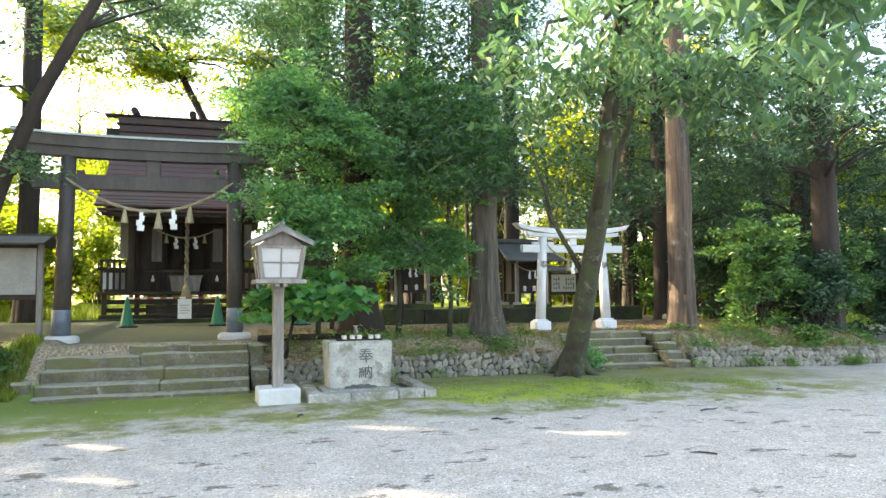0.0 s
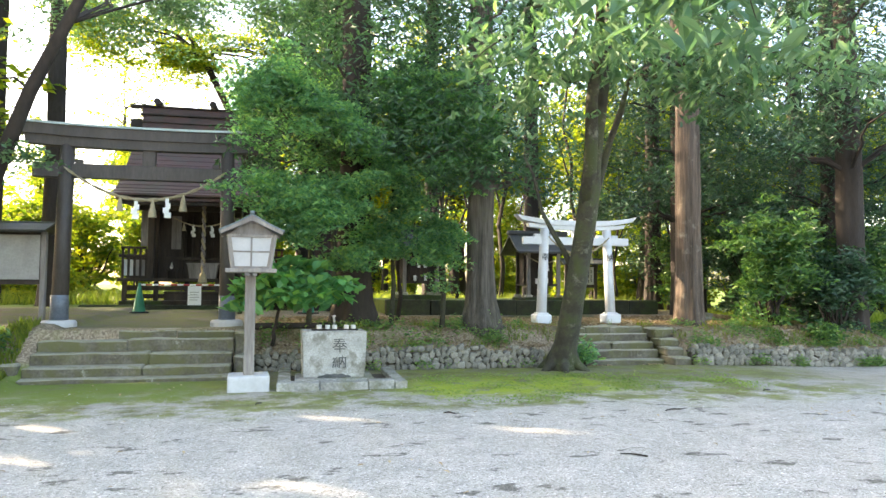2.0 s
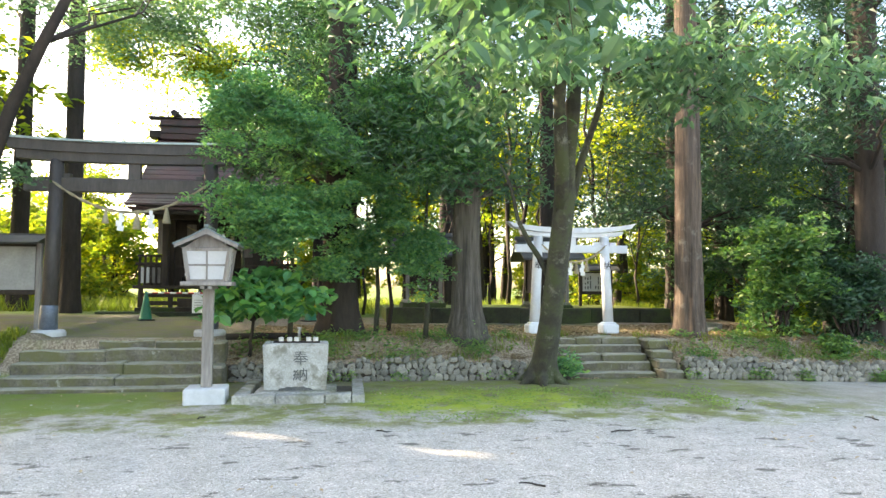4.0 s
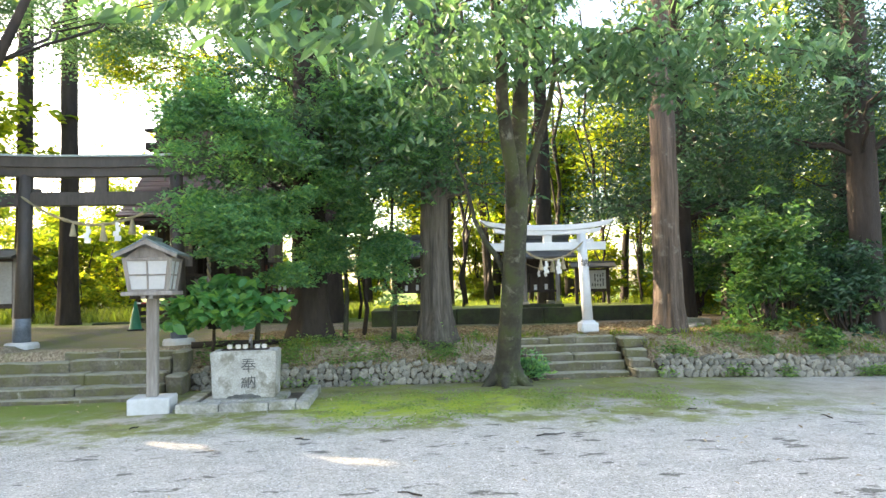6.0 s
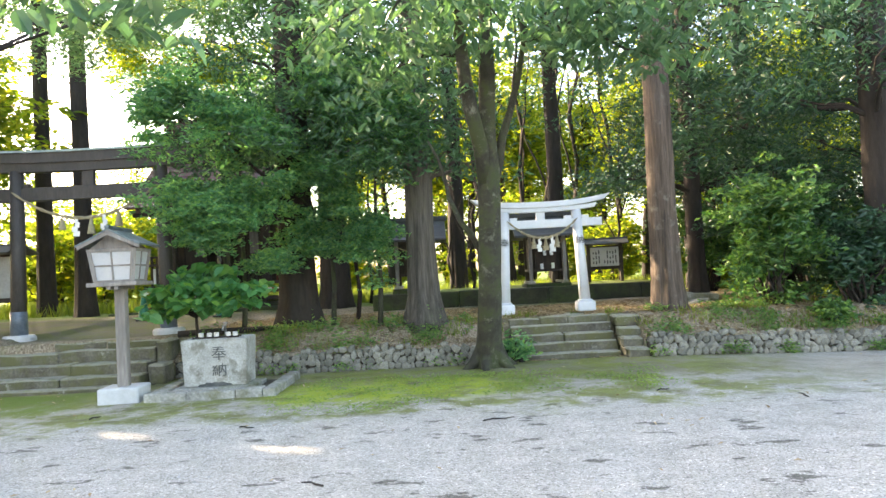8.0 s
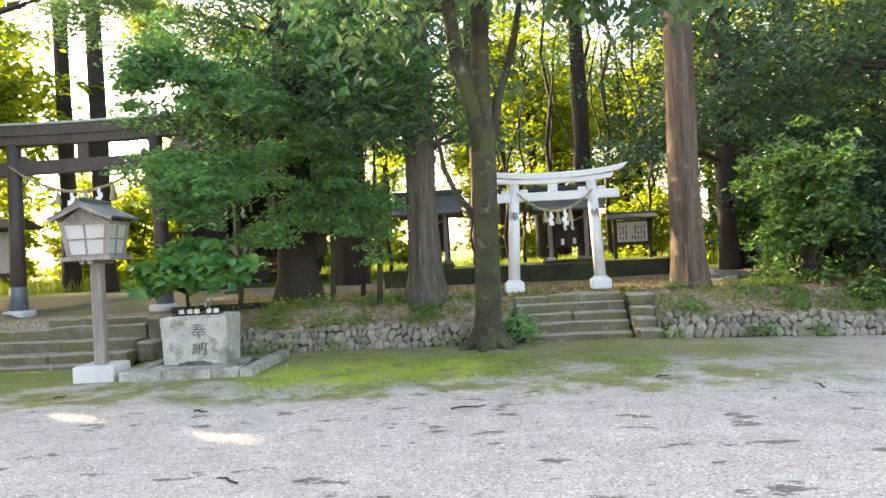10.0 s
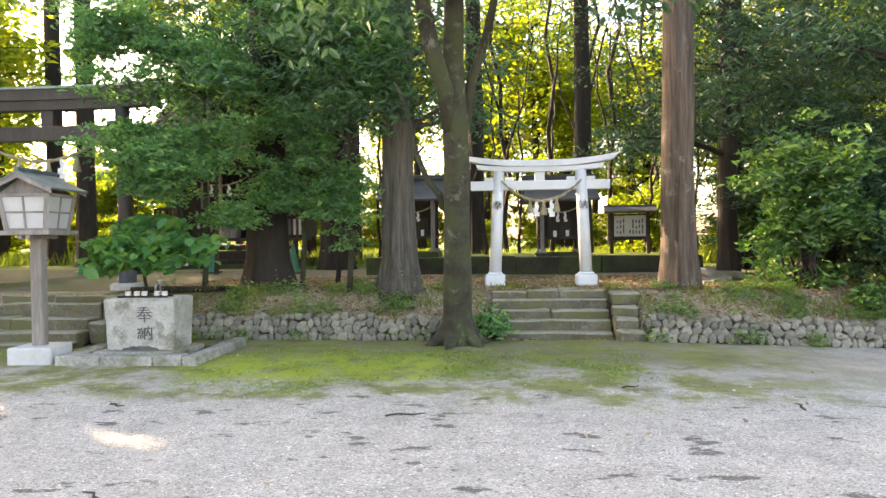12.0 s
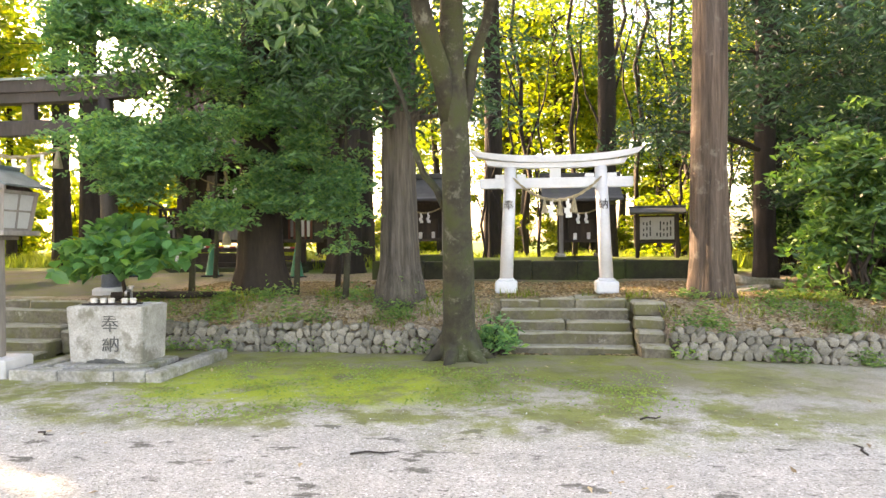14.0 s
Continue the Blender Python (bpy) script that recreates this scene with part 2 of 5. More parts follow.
def fast_mesh(name, verts, tris, mat, smooth=False):
    """A triangle mesh from two arrays."""
    me = bpy.data.meshes.new(name)
    me.vertices.add(len(verts))
    me.vertices.foreach_set("co", np.asarray(verts, np.float32).ravel())
    me.loops.add(len(tris) * 3)
    me.loops.foreach_set("vertex_index", np.asarray(tris, np.int32).ravel())
    me.polygons.add(len(tris))
    me.polygons.foreach_set("loop_start", np.arange(0, len(tris) * 3, 3, dtype=np.int32))
    me.polygons.foreach_set("use_smooth", np.full(len(tris), smooth))
    me.materials.append(mat)
    me.update(calc_edges=True)
    return me


def put(name, me, parent=None, label="", m=None):
    ob = new(name, me)
    if m is not None:
        ob.matrix_basis = m
    if parent:
        ob.parent = parent
    if label:
        ob["label"] = label
    return ob


def part(name, bm, mat, parent, label="", smooth=False):
    """Links a bmesh as one mesh object under a thing or a part."""
    me = bpy.data.meshes.new(name)
    bm.to_mesh(me)
    bm.free()
    me.materials.append(mat)
    if smooth:
        me.polygons.foreach_set("use_smooth", [True] * len(me.polygons))
    return put(name, me, parent, label)


def empty(name, m, label, category, group="", kind=""):
    ob = new(name)
    ob.matrix_basis = m
    return tagged(ob, label, category, group, kind)


def box(x0, x1, y0, y1, z0, z1, bevel=0.01, bm=None, m=None, seg=1):
    own = bmesh.new()
    bmesh.ops.create_cube(own, size=1.0)
    for v in own.verts:
        v.co = Vector(((x0 + x1) / 2 + v.co.x * (x1 - x0), (y0 + y1) / 2 + v.co.y * (y1 - y0), (z0 + z1) / 2 + v.co.z * (z1 - z0)))
    if bevel:
        bmesh.ops.bevel(own, geom=own.edges[:], offset=bevel, segments=seg, affect="EDGES", profile=0.5)
    if m is not None:
        own.transform(m)
    if bm is None:
        return own
    tmp = bpy.data.meshes.new("tmp")
    own.to_mesh(tmp)
    own.free()
    bm.from_mesh(tmp)
    bpy.data.meshes.remove(tmp)
    return bm


def worn(bm, amount, scale=3.0, seed=0.0):
    """Uneven, worn faces: a few cuts and a push along noise."""
    bmesh.ops.subdivide_edges(bm, edges=[e for e in bm.edges if e.calc_length() > 0.12], cuts=3, use_grid_fill=True)
    for v in bm.verts:
        v.co += noise.noise_vector(v.co * scale + Vector((seed, seed * 1.7, 0))) * amount
    return bm


def sweep(points, radii, sides=10, wobble=0.0, flute=0, bm=None, closed=True):
    """A tube along points."""
    bm = bm or bmesh.new()
    rings = []
    pts = [Vector(p) for p in points]
    up = Vector((0.13, 0.27, 1))
    for i, p in enumerate(pts):
        d = (pts[min(i + 1, len(pts) - 1)] - pts[max(i - 1, 0)]).normalized()
        a = d.cross(up if abs(d.dot(up.normalized())) < 0.95 else Vector((1, 0, 0))).normalized()
        b = d.cross(a)
        ring = []
        for k in range(sides):
            t = 2 * math.pi * k / sides
            r = radii[i] * (1 + wobble * noise.noise(p * 1.7 + Vector((math.cos(t) * 2, math.sin(t) * 2, i * 0.05))) + ((0.024 * math.sin(flute * t + 2 * noise.noise(Vector((t, p.z * 0.4, 1)))) + 0.012 * math.sin(19 * t + p.z * 0.3)) if flute else 0))
            ring.append(bm.verts.new(p + (a * math.cos(t) + b * math.sin(t)) * r))
        rings.append(ring)
    for r0, r1 in zip(rings, rings[1:]):
        for k in range(sides):
            bm.faces.new((r0[k], r0[(k + 1) % sides], r1[(k + 1) % sides], r1[k]))
    if closed:
        bm.faces.new(rings[0][::-1])
        bm.faces.new(rings[-1])
    return bm


def lathe(profile, sides=20, bm=None, m=None):
    """A turned shape from (radius, height) pairs."""
    own = bmesh.new()
    rings = [[own.verts.new((r * math.cos(2 * math.pi * k / sides), r * math.sin(2 * math.pi * k / sides), z)) for k in range(sides)] for r, z in profile]
    for r0, r1 in zip(rings, rings[1:]):
        for k in range(sides):
            own.faces.new((r0[k], r0[(k + 1) % sides], r1[(k + 1) % sides], r1[k]))
    own.faces.new(rings[0][::-1])
    own.faces.new(rings[-1])
    if m is not None:
        own.transform(m)
    return own


def extrude_outline(outline, depth, m=None, bevel=0.0):
    """A flat outline (x, z) given thickness along y."""
    bm = bmesh.new()
    vs = [bm.verts.new((x, -depth / 2, z)) for x, z in outline]
    f = bm.faces.new(vs)
    ex = bmesh.ops.extrude_face_region(bm, geom=[f])
    for v in ex["geom"]:
        if isinstance(v, bmesh.types.BMVert):
            v.co.y += depth
    bmesh.ops.recalc_face_normals(bm, faces=bm.faces[:])
    if bevel:
        bmesh.ops.bevel(bm, geom=bm.edges[:], offset=bevel, segments=1, affect="EDGES")
    if m is not None:
        bm.transform(m)
    return bm


def leaves(name, centres, size, mat, flat=0.6, droop=0.25, slim=0.45, normals=None, lobes=False):
    """One mesh of many folded leaves. flat: how level they lie; droop: how far the tips hang."""
    c = np.asarray(centres, float)
    k = len(c)
    s = size * rng.uniform(0.6, 1.35, k)[:, None]
    az = rng.uniform(0, 2 * np.pi, k)
    d = np.stack([np.cos(az), np.sin(az), rng.normal(-droop, 0.3, k)], 1)
    d /= np.linalg.norm(d, axis=1)[:, None]
    nrm = rng.normal(0, 1, (k, 3)) * (1 - flat) + np.array([0, 0, 1.0]) * flat
    w = np.cross(d, nrm)
    w /= np.linalg.norm(w, axis=1)[:, None] + 1e-9
    n3 = np.cross(w, d)
    if not lobes:
        fold = n3 * s * 0.10
        v = np.stack([c - d * s * 0.5, c - d * s * 0.08 + w * s * slim * 0.5 + fold, c + d * s * 0.5 - n3 * s * 0.06, c - d * s * 0.08 - w * s * slim * 0.5 + fold], 1).reshape(-1, 3)
        base = np.arange(k)[:, None] * 4
        t = np.concatenate([base + np.array([0, 2, 1]), base + np.array([0, 3, 2])])
    else:
        # base, two wide shoulders, two narrower ones and the tip
        sh = [(-0.5, 0), (-0.25, 0.36), (0.1, 0.42), (0.55, 0), (0.1, -0.42), (-0.25, -0.36)]
        v = np.stack([c + d * s * a + w * s * b * slim * 2 + n3 * s * 0.16 * abs(b) - n3 * s * 0.12 * max(a, 0) for a, b in sh], 1).reshape(-1, 3)
        base = np.arange(k)[:, None] * 6
        t = np.concatenate([base + np.array(q) for q in ([0, 3, 2], [0, 2, 1], [0, 4, 3], [0, 5, 4])])
    return fast_mesh(name, v, t, mat)


def sprays(centres, per, radius, thick=0.3):
    """Leaf places: flattened sprays round the given centres."""
    c = np.repeat(np.asarray(centres, float), per, 0)
    r = rng.normal(0, 1, c.shape)
    r /= np.linalg.norm(r, axis=1)[:, None]
    r *= radius * rng.uniform(0, 1, (len(c), 1)) ** 0.45
    r[:, 2] *= thick
    r[:, 2] -= 0.25 * (r[:, 0] ** 2 + r[:, 1] ** 2) / max(radius, 0.01)
    return c + r


def blob(centre, radii, count, inner=0.45):
    """Spray centres in an uneven crown: denser towards its outside, with gaps."""
    out = []
    while len(out) < count:
        p = rng.normal(0, 1, 3)
        p /= np.linalg.norm(p)
        lump = 0.8 + 0.65 * noise.noise(Vector(p) * 2.3 + Vector(centre))
        p = p * lump * rng.uniform(inner, 1.0)
        q = np.array(centre) + p * np.array(radii)
        if noise.noise(Vector(q) * 1.3) > -0.06:
            out.append(q)
    return np.array(out)


# Gaps cut in the crowns beside the forecourt to place flecks of low sun on the gravel: where its light lands, half
# length and half width.
SUN_GAPS = ((1.9, 8.2, 0.95, 0.2), (3.75, 7.28, 1.0, 0.21), (-0.9, 8.2, 0.8, 0.13), (0.25, 8.4, 0.5, 0.1), (1.3, 5.8, 0.6, 0.16), (-0.76, 6.9, 0.6, 0.1),
            (9.2, 8.2, 0.9, 0.2), (3.55, 10.82, 0.4, 0.06), (2.9, 8.9, 0.5, 0.08), (10.0, 0.2, 2.8, 1.3), (-1.0, 13.6, 0.8, 0.12), (12.5, 11.5, 0.7, 0.2), (13.9, 10.8, 0.6, 0.1))


def outside_gaps(points, m):
    """Which leaf places, moved by m, leave the sun's way free."""
    p = np.asarray(points) @ np.array(m.to_3x3()).T + np.array(m.translation)
    d = p[:, :2] - np.outer(p[:, 2] / math.tan(SUN_EL), (math.sin(SUN_AZ), math.cos(SUN_AZ)))
    keep = np.ones(len(p), bool)
    for x, y, a, b in SUN_GAPS:
        along = (d[:, 0] - x) * -math.sin(SUN_AZ) + (d[:, 1] - y) * -math.cos(SUN_AZ)
        across = (d[:, 0] - x) * math.cos(SUN_AZ) - (d[:, 1] - y) * math.sin(SUN_AZ)
        keep &= (along / a) ** 2 + (across / b) ** 2 > rng.uniform(0.0, 1.8, len(p))
    return keep


def tiers(low, high, width, count):
    """Spray centres of a conifer: drooping branches, widest near the lowest."""
    u = rng.uniform(0, 1, count) ** 1.9
    a = rng.uniform(0, 2 * np.pi, count)
    r = width * (1 - 0.85 * u) * rng.uniform(0.1, 1.0, count) ** 0.6 * (0.7 + 0.5 * np.sin(a * 3 + np.round(u * 14) * 2.1) ** 2)
    z = low + (high - low) * (np.round(u * 16) / 16 + rng.normal(0, 0.008, count)) - 0.22 * r
    return np.stack([r * np.cos(a), r * np.sin(a), z], 1)


# ---- ground: one sheet, with the terrace and its bank ----
def smooth(a, b, x):
    t = min(1.0, max(0.0, (x - a) / (b - a)))
    return t * t * (3 - 2 * t)


def fall(x):
    """The forecourt drops slightly past the narrow steps."""
    return -0.10 * smooth(8.5, 12.5, x)


def ground_z(x, y):
    rough = 0.018 * noise.noise(Vector((x * 0.9, y * 0.9, 0))) + 0.01 * noise.noise(Vector((x * 3, y * 3, 4)))
    if -2.35 < x < 0.62:                                        # under the wide steps
        z = 0.68 * smooth(12.45, 12.6, y) - 0.05 * smooth(11.4, 11.55, y) * (1 - smooth(12.4, 12.5, y))
    elif x <= -2.35:                                            # grassy bank
        z = 0.70 * smooth(11.5, 12.9, y) + 0.05 * smooth(9.5, 11.5, y)
    elif 6.4 < x < 8.64:                                        # under the narrow steps
        z = 0.64 * smooth(13.15, 13.35, y) - 0.05 * smooth(12.3, 12.5, y) * (1 - smooth(13.1, 13.2, y))
    else:
        foot = 12.42 if x < 6.5 else 12.2 + 0.1 * smooth(9, 13, x)
        z = 0.33 * smooth(foot, foot + 0.14, y) + 0.33 * smooth(foot + 0.1, foot + 1.0, y)
        if x > 12.6:
            z *= 1 - smooth(12.6, 15.5, x) * 0.8
    z += 0.07 * smooth(14, 19, y) + fall(x) * (1 - smooth(12.6, 14, y))
    far = smooth(26, 60, math.hypot(x - 3, y - 8))
    return z * (1 - far) + rough * (1.0 if y > 12.5 else 0.6) * (1 - far)


def ground():
    xs = np.concatenate([np.linspace(-900, -40, 8), np.arange(-36, -6, 1.5), np.arange(-6, 15, 0.14), np.arange(15, 46, 1.5), np.linspace(50, 900, 8)])
    ys = np.concatenate([np.linspace(-900, -30, 8), np.arange(-26, -4, 2.0), np.arange(-4, 11, 0.3), np.arange(11, 14.4, 0.07), np.arange(14.4, 24, 0.3), np.arange(24, 60, 2.0), np.linspace(64, 900, 8)])
    v = [(x, y, ground_z(x, y)) for y in ys for x in xs]
    w = len(xs)
    f = [(j * w + i, j * w + i + 1, (j + 1) * w + i + 1, (j + 1) * w + i) for j in range(len(ys) - 1) for i in range(w - 1)]
    m, n, l, b = material("gravel_moss_and_earth")
    co = n.new("ShaderNodeTexCoord")
    sep = n.new("ShaderNodeSeparateXYZ")
    l.new(co.outputs["Object"], sep.inputs[0])

    def step_of(sock, a, c, warp=None, amount=1.0):
        if warp:
            ad = n.new("ShaderNodeMath")
            ad.operation = "MULTIPLY_ADD"
            l.new(warp, ad.inputs[0])
            ad.inputs[1].default_value = amount
            l.new(sock, ad.inputs[2])
            sock = ad.outputs[0]
        r = n.new("ShaderNodeMapRange")
        r.interpolation_type = "SMOOTHSTEP"
        r.inputs[1].default_value, r.inputs[2].default_value = a, c
        l.new(sock, r.inputs[0])
        return r.outputs[0]

    def times(a, c):
        x = n.new("ShaderNodeMath")
        x.operation = "MULTIPLY"
        l.new(a, x.inputs[0])
        if isinstance(c, float):
            x.inputs[1].default_value = c
        else:
            l.new(c, x.inputs[1])
        return x.outputs[0]

    big, mid, fine = noise_of(n, l, 0.55, 4, 0.6), noise_of(n, l, 2.2, 5, 0.65), noise_of(n, l, 42, 3, 0.7)
    vor = n.new("ShaderNodeTexVoronoi")
    vor.inputs["Scale"].default_value = 85
    l.new(co.outputs["Object"], vor.inputs["Vector"])
    grit = n.new("ShaderNodeSeparateColor")
    l.new(vor.outputs["Color"], grit.inputs[0])
    gravel = ramp(n, l, grit.outputs[0], ((0.0, (0.2, 0.19, 0.17)), (0.15, (0.38, 0.365, 0.335)), (0.8, (0.53, 0.507, 0.465)), (0.96, (0.6, 0.575, 0.535)), (1.0, (0.9, 0.88, 0.84))))
    gravel = mix(n, l, 0.6, gravel, ramp(n, l, mid, ((0.3, (0.66, 0.65, 0.62)), (0.7, (1.12, 1.11, 1.1)))), "MULTIPLY")
    # damp, dirty marks in the gravel
    marks = noise_of(n, l, 1.9, 9, 0.66, (1.0, 1.8, 1))
    gravel = mix(n, l, times(ramp(n, l, marks, ((0.592, (0, 0, 0)), (0.622, (1, 1, 1)))), 0.85), gravel, mix(n, l, grit.outputs[1], (0.05, 0.046, 0.038), (0.17, 0.16, 0.135)))
    gravel = mix(n, l, 0.5, gravel, ramp(n, l, noise_of(n, l, 13, 4, 0.7), ((0.35, (0.78, 0.77, 0.75)), (0.62, (1.1, 1.09, 1.08)))), "MULTIPLY")
    dirt = mix(n, l, mid, (0.26, 0.235, 0.195), (0.44, 0.41, 0.365))
    dirt = mix(n, l, 0.75, dirt, ramp(n, l, grit.outputs[1], ((0.0, (0.62, 0.61, 0.6)), (0.5, (1, 1, 1)), (1.0, (1.3, 1.3, 1.3)))), "MULTIPLY")
    moss = ramp(n, l, mid, ((0.25, (0.12, 0.11, 0.055)), (0.42, (0.165, 0.175, 0.05)), (0.56, (0.21, 0.235, 0.05)), (0.8, (0.18, 0.19, 0.075))))
    moss = mix(n, l, 0.5, moss, ramp(n, l, fine, ((0.3, (0.5, 0.5, 0.5)), (0.7, (1.2, 1.2, 1.2)))), "MULTIPLY")
    litter = ramp(n, l, noise_of(n, l, 26, 4, 0.75), ((0.3, (0.1, 0.075, 0.052)), (0.48, (0.25, 0.19, 0.13)), (0.62, (0.45, 0.36, 0.26)), (0.75, (0.28, 0.215, 0.15))))
    litter = mix(n, l, ramp(n, l, mid, ((0.5, (0, 0, 0)), (0.7, (1, 1, 1)))), litter, (0.2, 0.19, 0.09))
    sand = mix(n, l, mid, (0.09, 0.082, 0.058), (0.18, 0.16, 0.12))
    sand = mix(n, l, ramp(n, l, noise_of(n, l, 1.6, 8, 0.7), ((0.43, (0, 0, 0)), (0.53, (0.85, 0.85, 0.85)))), sand, (0.13, 0.14, 0.05))
    # moss comes in over the gravel near the foot of the terrace
    band = step_of(sep.outputs["Y"], 9.6, 10.15, noise_of(n, l, 0.7, 9, 0.72), 2.6)
    band2 = step_of(sep.outputs["Y"], 9.9, 11.0, noise_of(n, l, 0.8, 8, 0.72), 2.6)
    col = mix(n, l, times(band2, 0.75), gravel, dirt)
    patch = ramp(n, l, noise_of(n, l, 1.25, 9, 0.74), ((0.44, (0, 0, 0)), (0.54, (0.9, 0.9, 0.9))))
    fade = step_of(sep.outputs["X"], 12.6, 8.6, mid, 1.0)
    film = mix(n, l, mid, (0.15, 0.14, 0.075), (0.21, 0.20, 0.10))
    col = mix(n, l, times(times(step_of(sep.outputs["Y"], 10.6, 11.5, noise_of(n, l, 0.9, 8, 0.7), 1.4), fade), 0.85), col, film)
    col = mix(n, l, times(times(band, patch), fade), col, moss)
    # the brightest moss, in one patch before the bank
    lush = times(times(step_of(sep.outputs["X"], 3.0, 3.9, mid, 0.8), step_of(sep.outputs["X"], 7.1, 6.0, mid, 0.8)), times(step_of(sep.outputs["Y"], 9.6, 10.1, mid, 0.9), step_of(sep.outputs["Y"], 11.9, 11.0, mid, 0.9)))
    col = mix(n, l, times(times(lush, ramp(n, l, noise_of(n, l, 2.1, 8, 0.7), ((0.4, (0, 0, 0)), (0.53, (1, 1, 1))))), 0.92), col, mix(n, l, fine, (0.21, 0.28, 0.03), (0.42, 0.48, 0.05)))
    # a green carpet before the wide steps
    lawn = times(times(step_of(sep.outputs["X"], 1.2, 0.2, mid, 0.8), step_of(sep.outputs["X"], -5.5, -4.0, mid, 0.8)), step_of(sep.outputs["Y"], 9.95, 10.5, noise_of(n, l, 0.9, 8, 0.7), 1.2))
    col = mix(n, l, times(times(lawn, ramp(n, l, noise_of(n, l, 1.7, 8, 0.7), ((0.34, (0.25, 0.25, 0.25)), (0.5, (1, 1, 1))))), 0.85), col, mix(n, l, fine, (0.10, 0.15, 0.03), (0.21, 0.275, 0.05)))
    # terrace soil
    up = step_of(sep.outputs["Z"], 0.18, 0.34, mid, 0.12)
    col = mix(n, l, up, col, litter)
    lev = times(step_of(sep.outputs["Y"], 12.9, 13.4), step_of(sep.outputs["X"], 1.2, 0.2, mid, 0.6))
    col = mix(n, l, times(lev, step_of(sep.outputs["Y"], 20.0, 18.0)), col, sand)
    lev2 = times(step_of(sep.outputs["Y"], 13.1, 13.5), times(step_of(sep.outputs["X"], 5.6, 6.3, mid, 0.6), step_of(sep.outputs["X"], 9.6, 8.6, mid, 0.6)))
    col = mix(n, l, lev2, col, sand)
    green = mix(n, l, mid, (0.07, 0.12, 0.02), (0.17, 0.24, 0.04))
    col = mix(n, l, step_of(sep.outputs["Y"], 19.0, 21.0, mid, 1.0), col, green)
    l.new(col, b.inputs["Base Color"])
    b.inputs["Roughness"].default_value = 0.95
    b.inputs["Specular IOR Level"].default_value = 0.2
    bump(n, l, vor.outputs["Distance"], b, 0.5, 0.012)
    me = mesh_of("ground", v, f, m, True)
    return tagged(put("ground", me), "grey gravel forecourt with moss and an earthen terrace", "ground", kind="structure")


ground()


# ---- stone steps ----
def stairs(name, x0, x1, edges, levels, joints, label, mat):
    """Slabs in courses: edges are the risers' places, levels the treads' heights; joints the slabs to a course."""
    root = empty(name, pose(0, 0, 0), label, "steps", kind="structure")
    for i, (y, z) in enumerate(zip(edges, levels)):
        back = edges[i + 1] + 0.18 if i + 1 < len(edges) else y + 0.55
        low = (levels[i - 1] - 0.06) if i else -0.06
        cuts = sorted([0, 1] + [(k + rng.uniform(-0.22, 0.22)) / joints[i] for k in range(1, joints[i])])
        for k, (a, c) in enumerate(zip(cuts, cuts[1:])):
            xa, xb = x0 + (x1 - x0) * a + 0.004, x0 + (x1 - x0) * c - 0.004
            yy = y + rng.uniform(-0.025, 0.025)
            bm = worn(box(xa, xb, yy, back, low, z + rng.uniform(-0.025, 0.008), 0.02), 0.024, 2.6, i * 3.1 + k)
            part("slab", bm, mat, root)
    return root


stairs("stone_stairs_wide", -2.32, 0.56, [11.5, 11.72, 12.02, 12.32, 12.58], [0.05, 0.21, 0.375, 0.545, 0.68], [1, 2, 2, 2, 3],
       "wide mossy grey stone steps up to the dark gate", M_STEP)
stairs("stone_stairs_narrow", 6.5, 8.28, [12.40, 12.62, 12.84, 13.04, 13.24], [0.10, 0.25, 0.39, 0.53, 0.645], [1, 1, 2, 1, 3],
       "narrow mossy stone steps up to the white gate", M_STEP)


def cheek(x, places, label):
    for y, z, wdt, dep, hgt in places:
        bm = worn(box(-wdt / 2, wdt / 2, -dep / 2, dep / 2, 0, hgt, 0.03), 0.03, 2.2, x + y)
        bm.transform(pose(x + rng.uniform(-0.04, 0.04), y, z, 0, 0, rng.uniform(-9, 9)))
        tagged(part("edge_stone", bm, M_STEP, None), label, "stone", "edge stones of the steps")


cheek(0.70, [(12.18, -0.02, 0.26, 0.46, 0.34), (12.62, 0.3, 0.24, 0.5, 0.36)], "rough mossy block edging the wide steps")
cheek(-2.52, [(11.85, 0.0, 0.26, 0.3, 0.25)], "pale rough stone at the steps' foot")
cheek(8.5, [(12.40, -0.05, 0.38, 0.5, 0.2), (12.58, 0.13, 0.36, 0.46, 0.17), (12.80, 0.28, 0.38, 0.46, 0.17), (13.08, 0.43, 0.42, 0.5, 0.2)],
      "stacked squared stone edging the narrow steps")


# ---- things ----
def shide(parent, x, z, y=0.0, s=1.0, top=0.0):
    """A folded white paper streamer."""
    bm = bmesh.new()
    for i, (dx, w) in enumerate(((0, 0.05), (0.014, 0.07), (-0.012, 0.085), (0.014, 0.095))):
        box((dx - w / 2) * s, (dx + w / 2) * s, (i % 2 - 0.5) * 0.012 - 0.002, (i % 2 - 0.5) * 0.012 + 0.002, (-0.07 * (i + 1)) * s, (-0.07 * i + 0.012) * s, 0, bm)
    bm.transform(pose(x, y, z, 0, rng.uniform(-6, 6), rng.uniform(-12, 12)))
    return part("paper_streamer", bm, M_PAPER, parent, "white folded paper streamer")


def tassel(parent, x, z, y=0.0, s=1.0):
    bm = lathe([(0.012 * s, 0.0), (0.022 * s, -0.03 * s), (0.03 * s, -0.07 * s), (0.055 * s, -0.2 * s), (0.062 * s, -0.24 * s), (0.02 * s, -0.235 * s)], 10)
    bm.transform(pose(x, y, z))
    return part("tassel", bm, M_STRAW, parent, "hanging straw tassel")


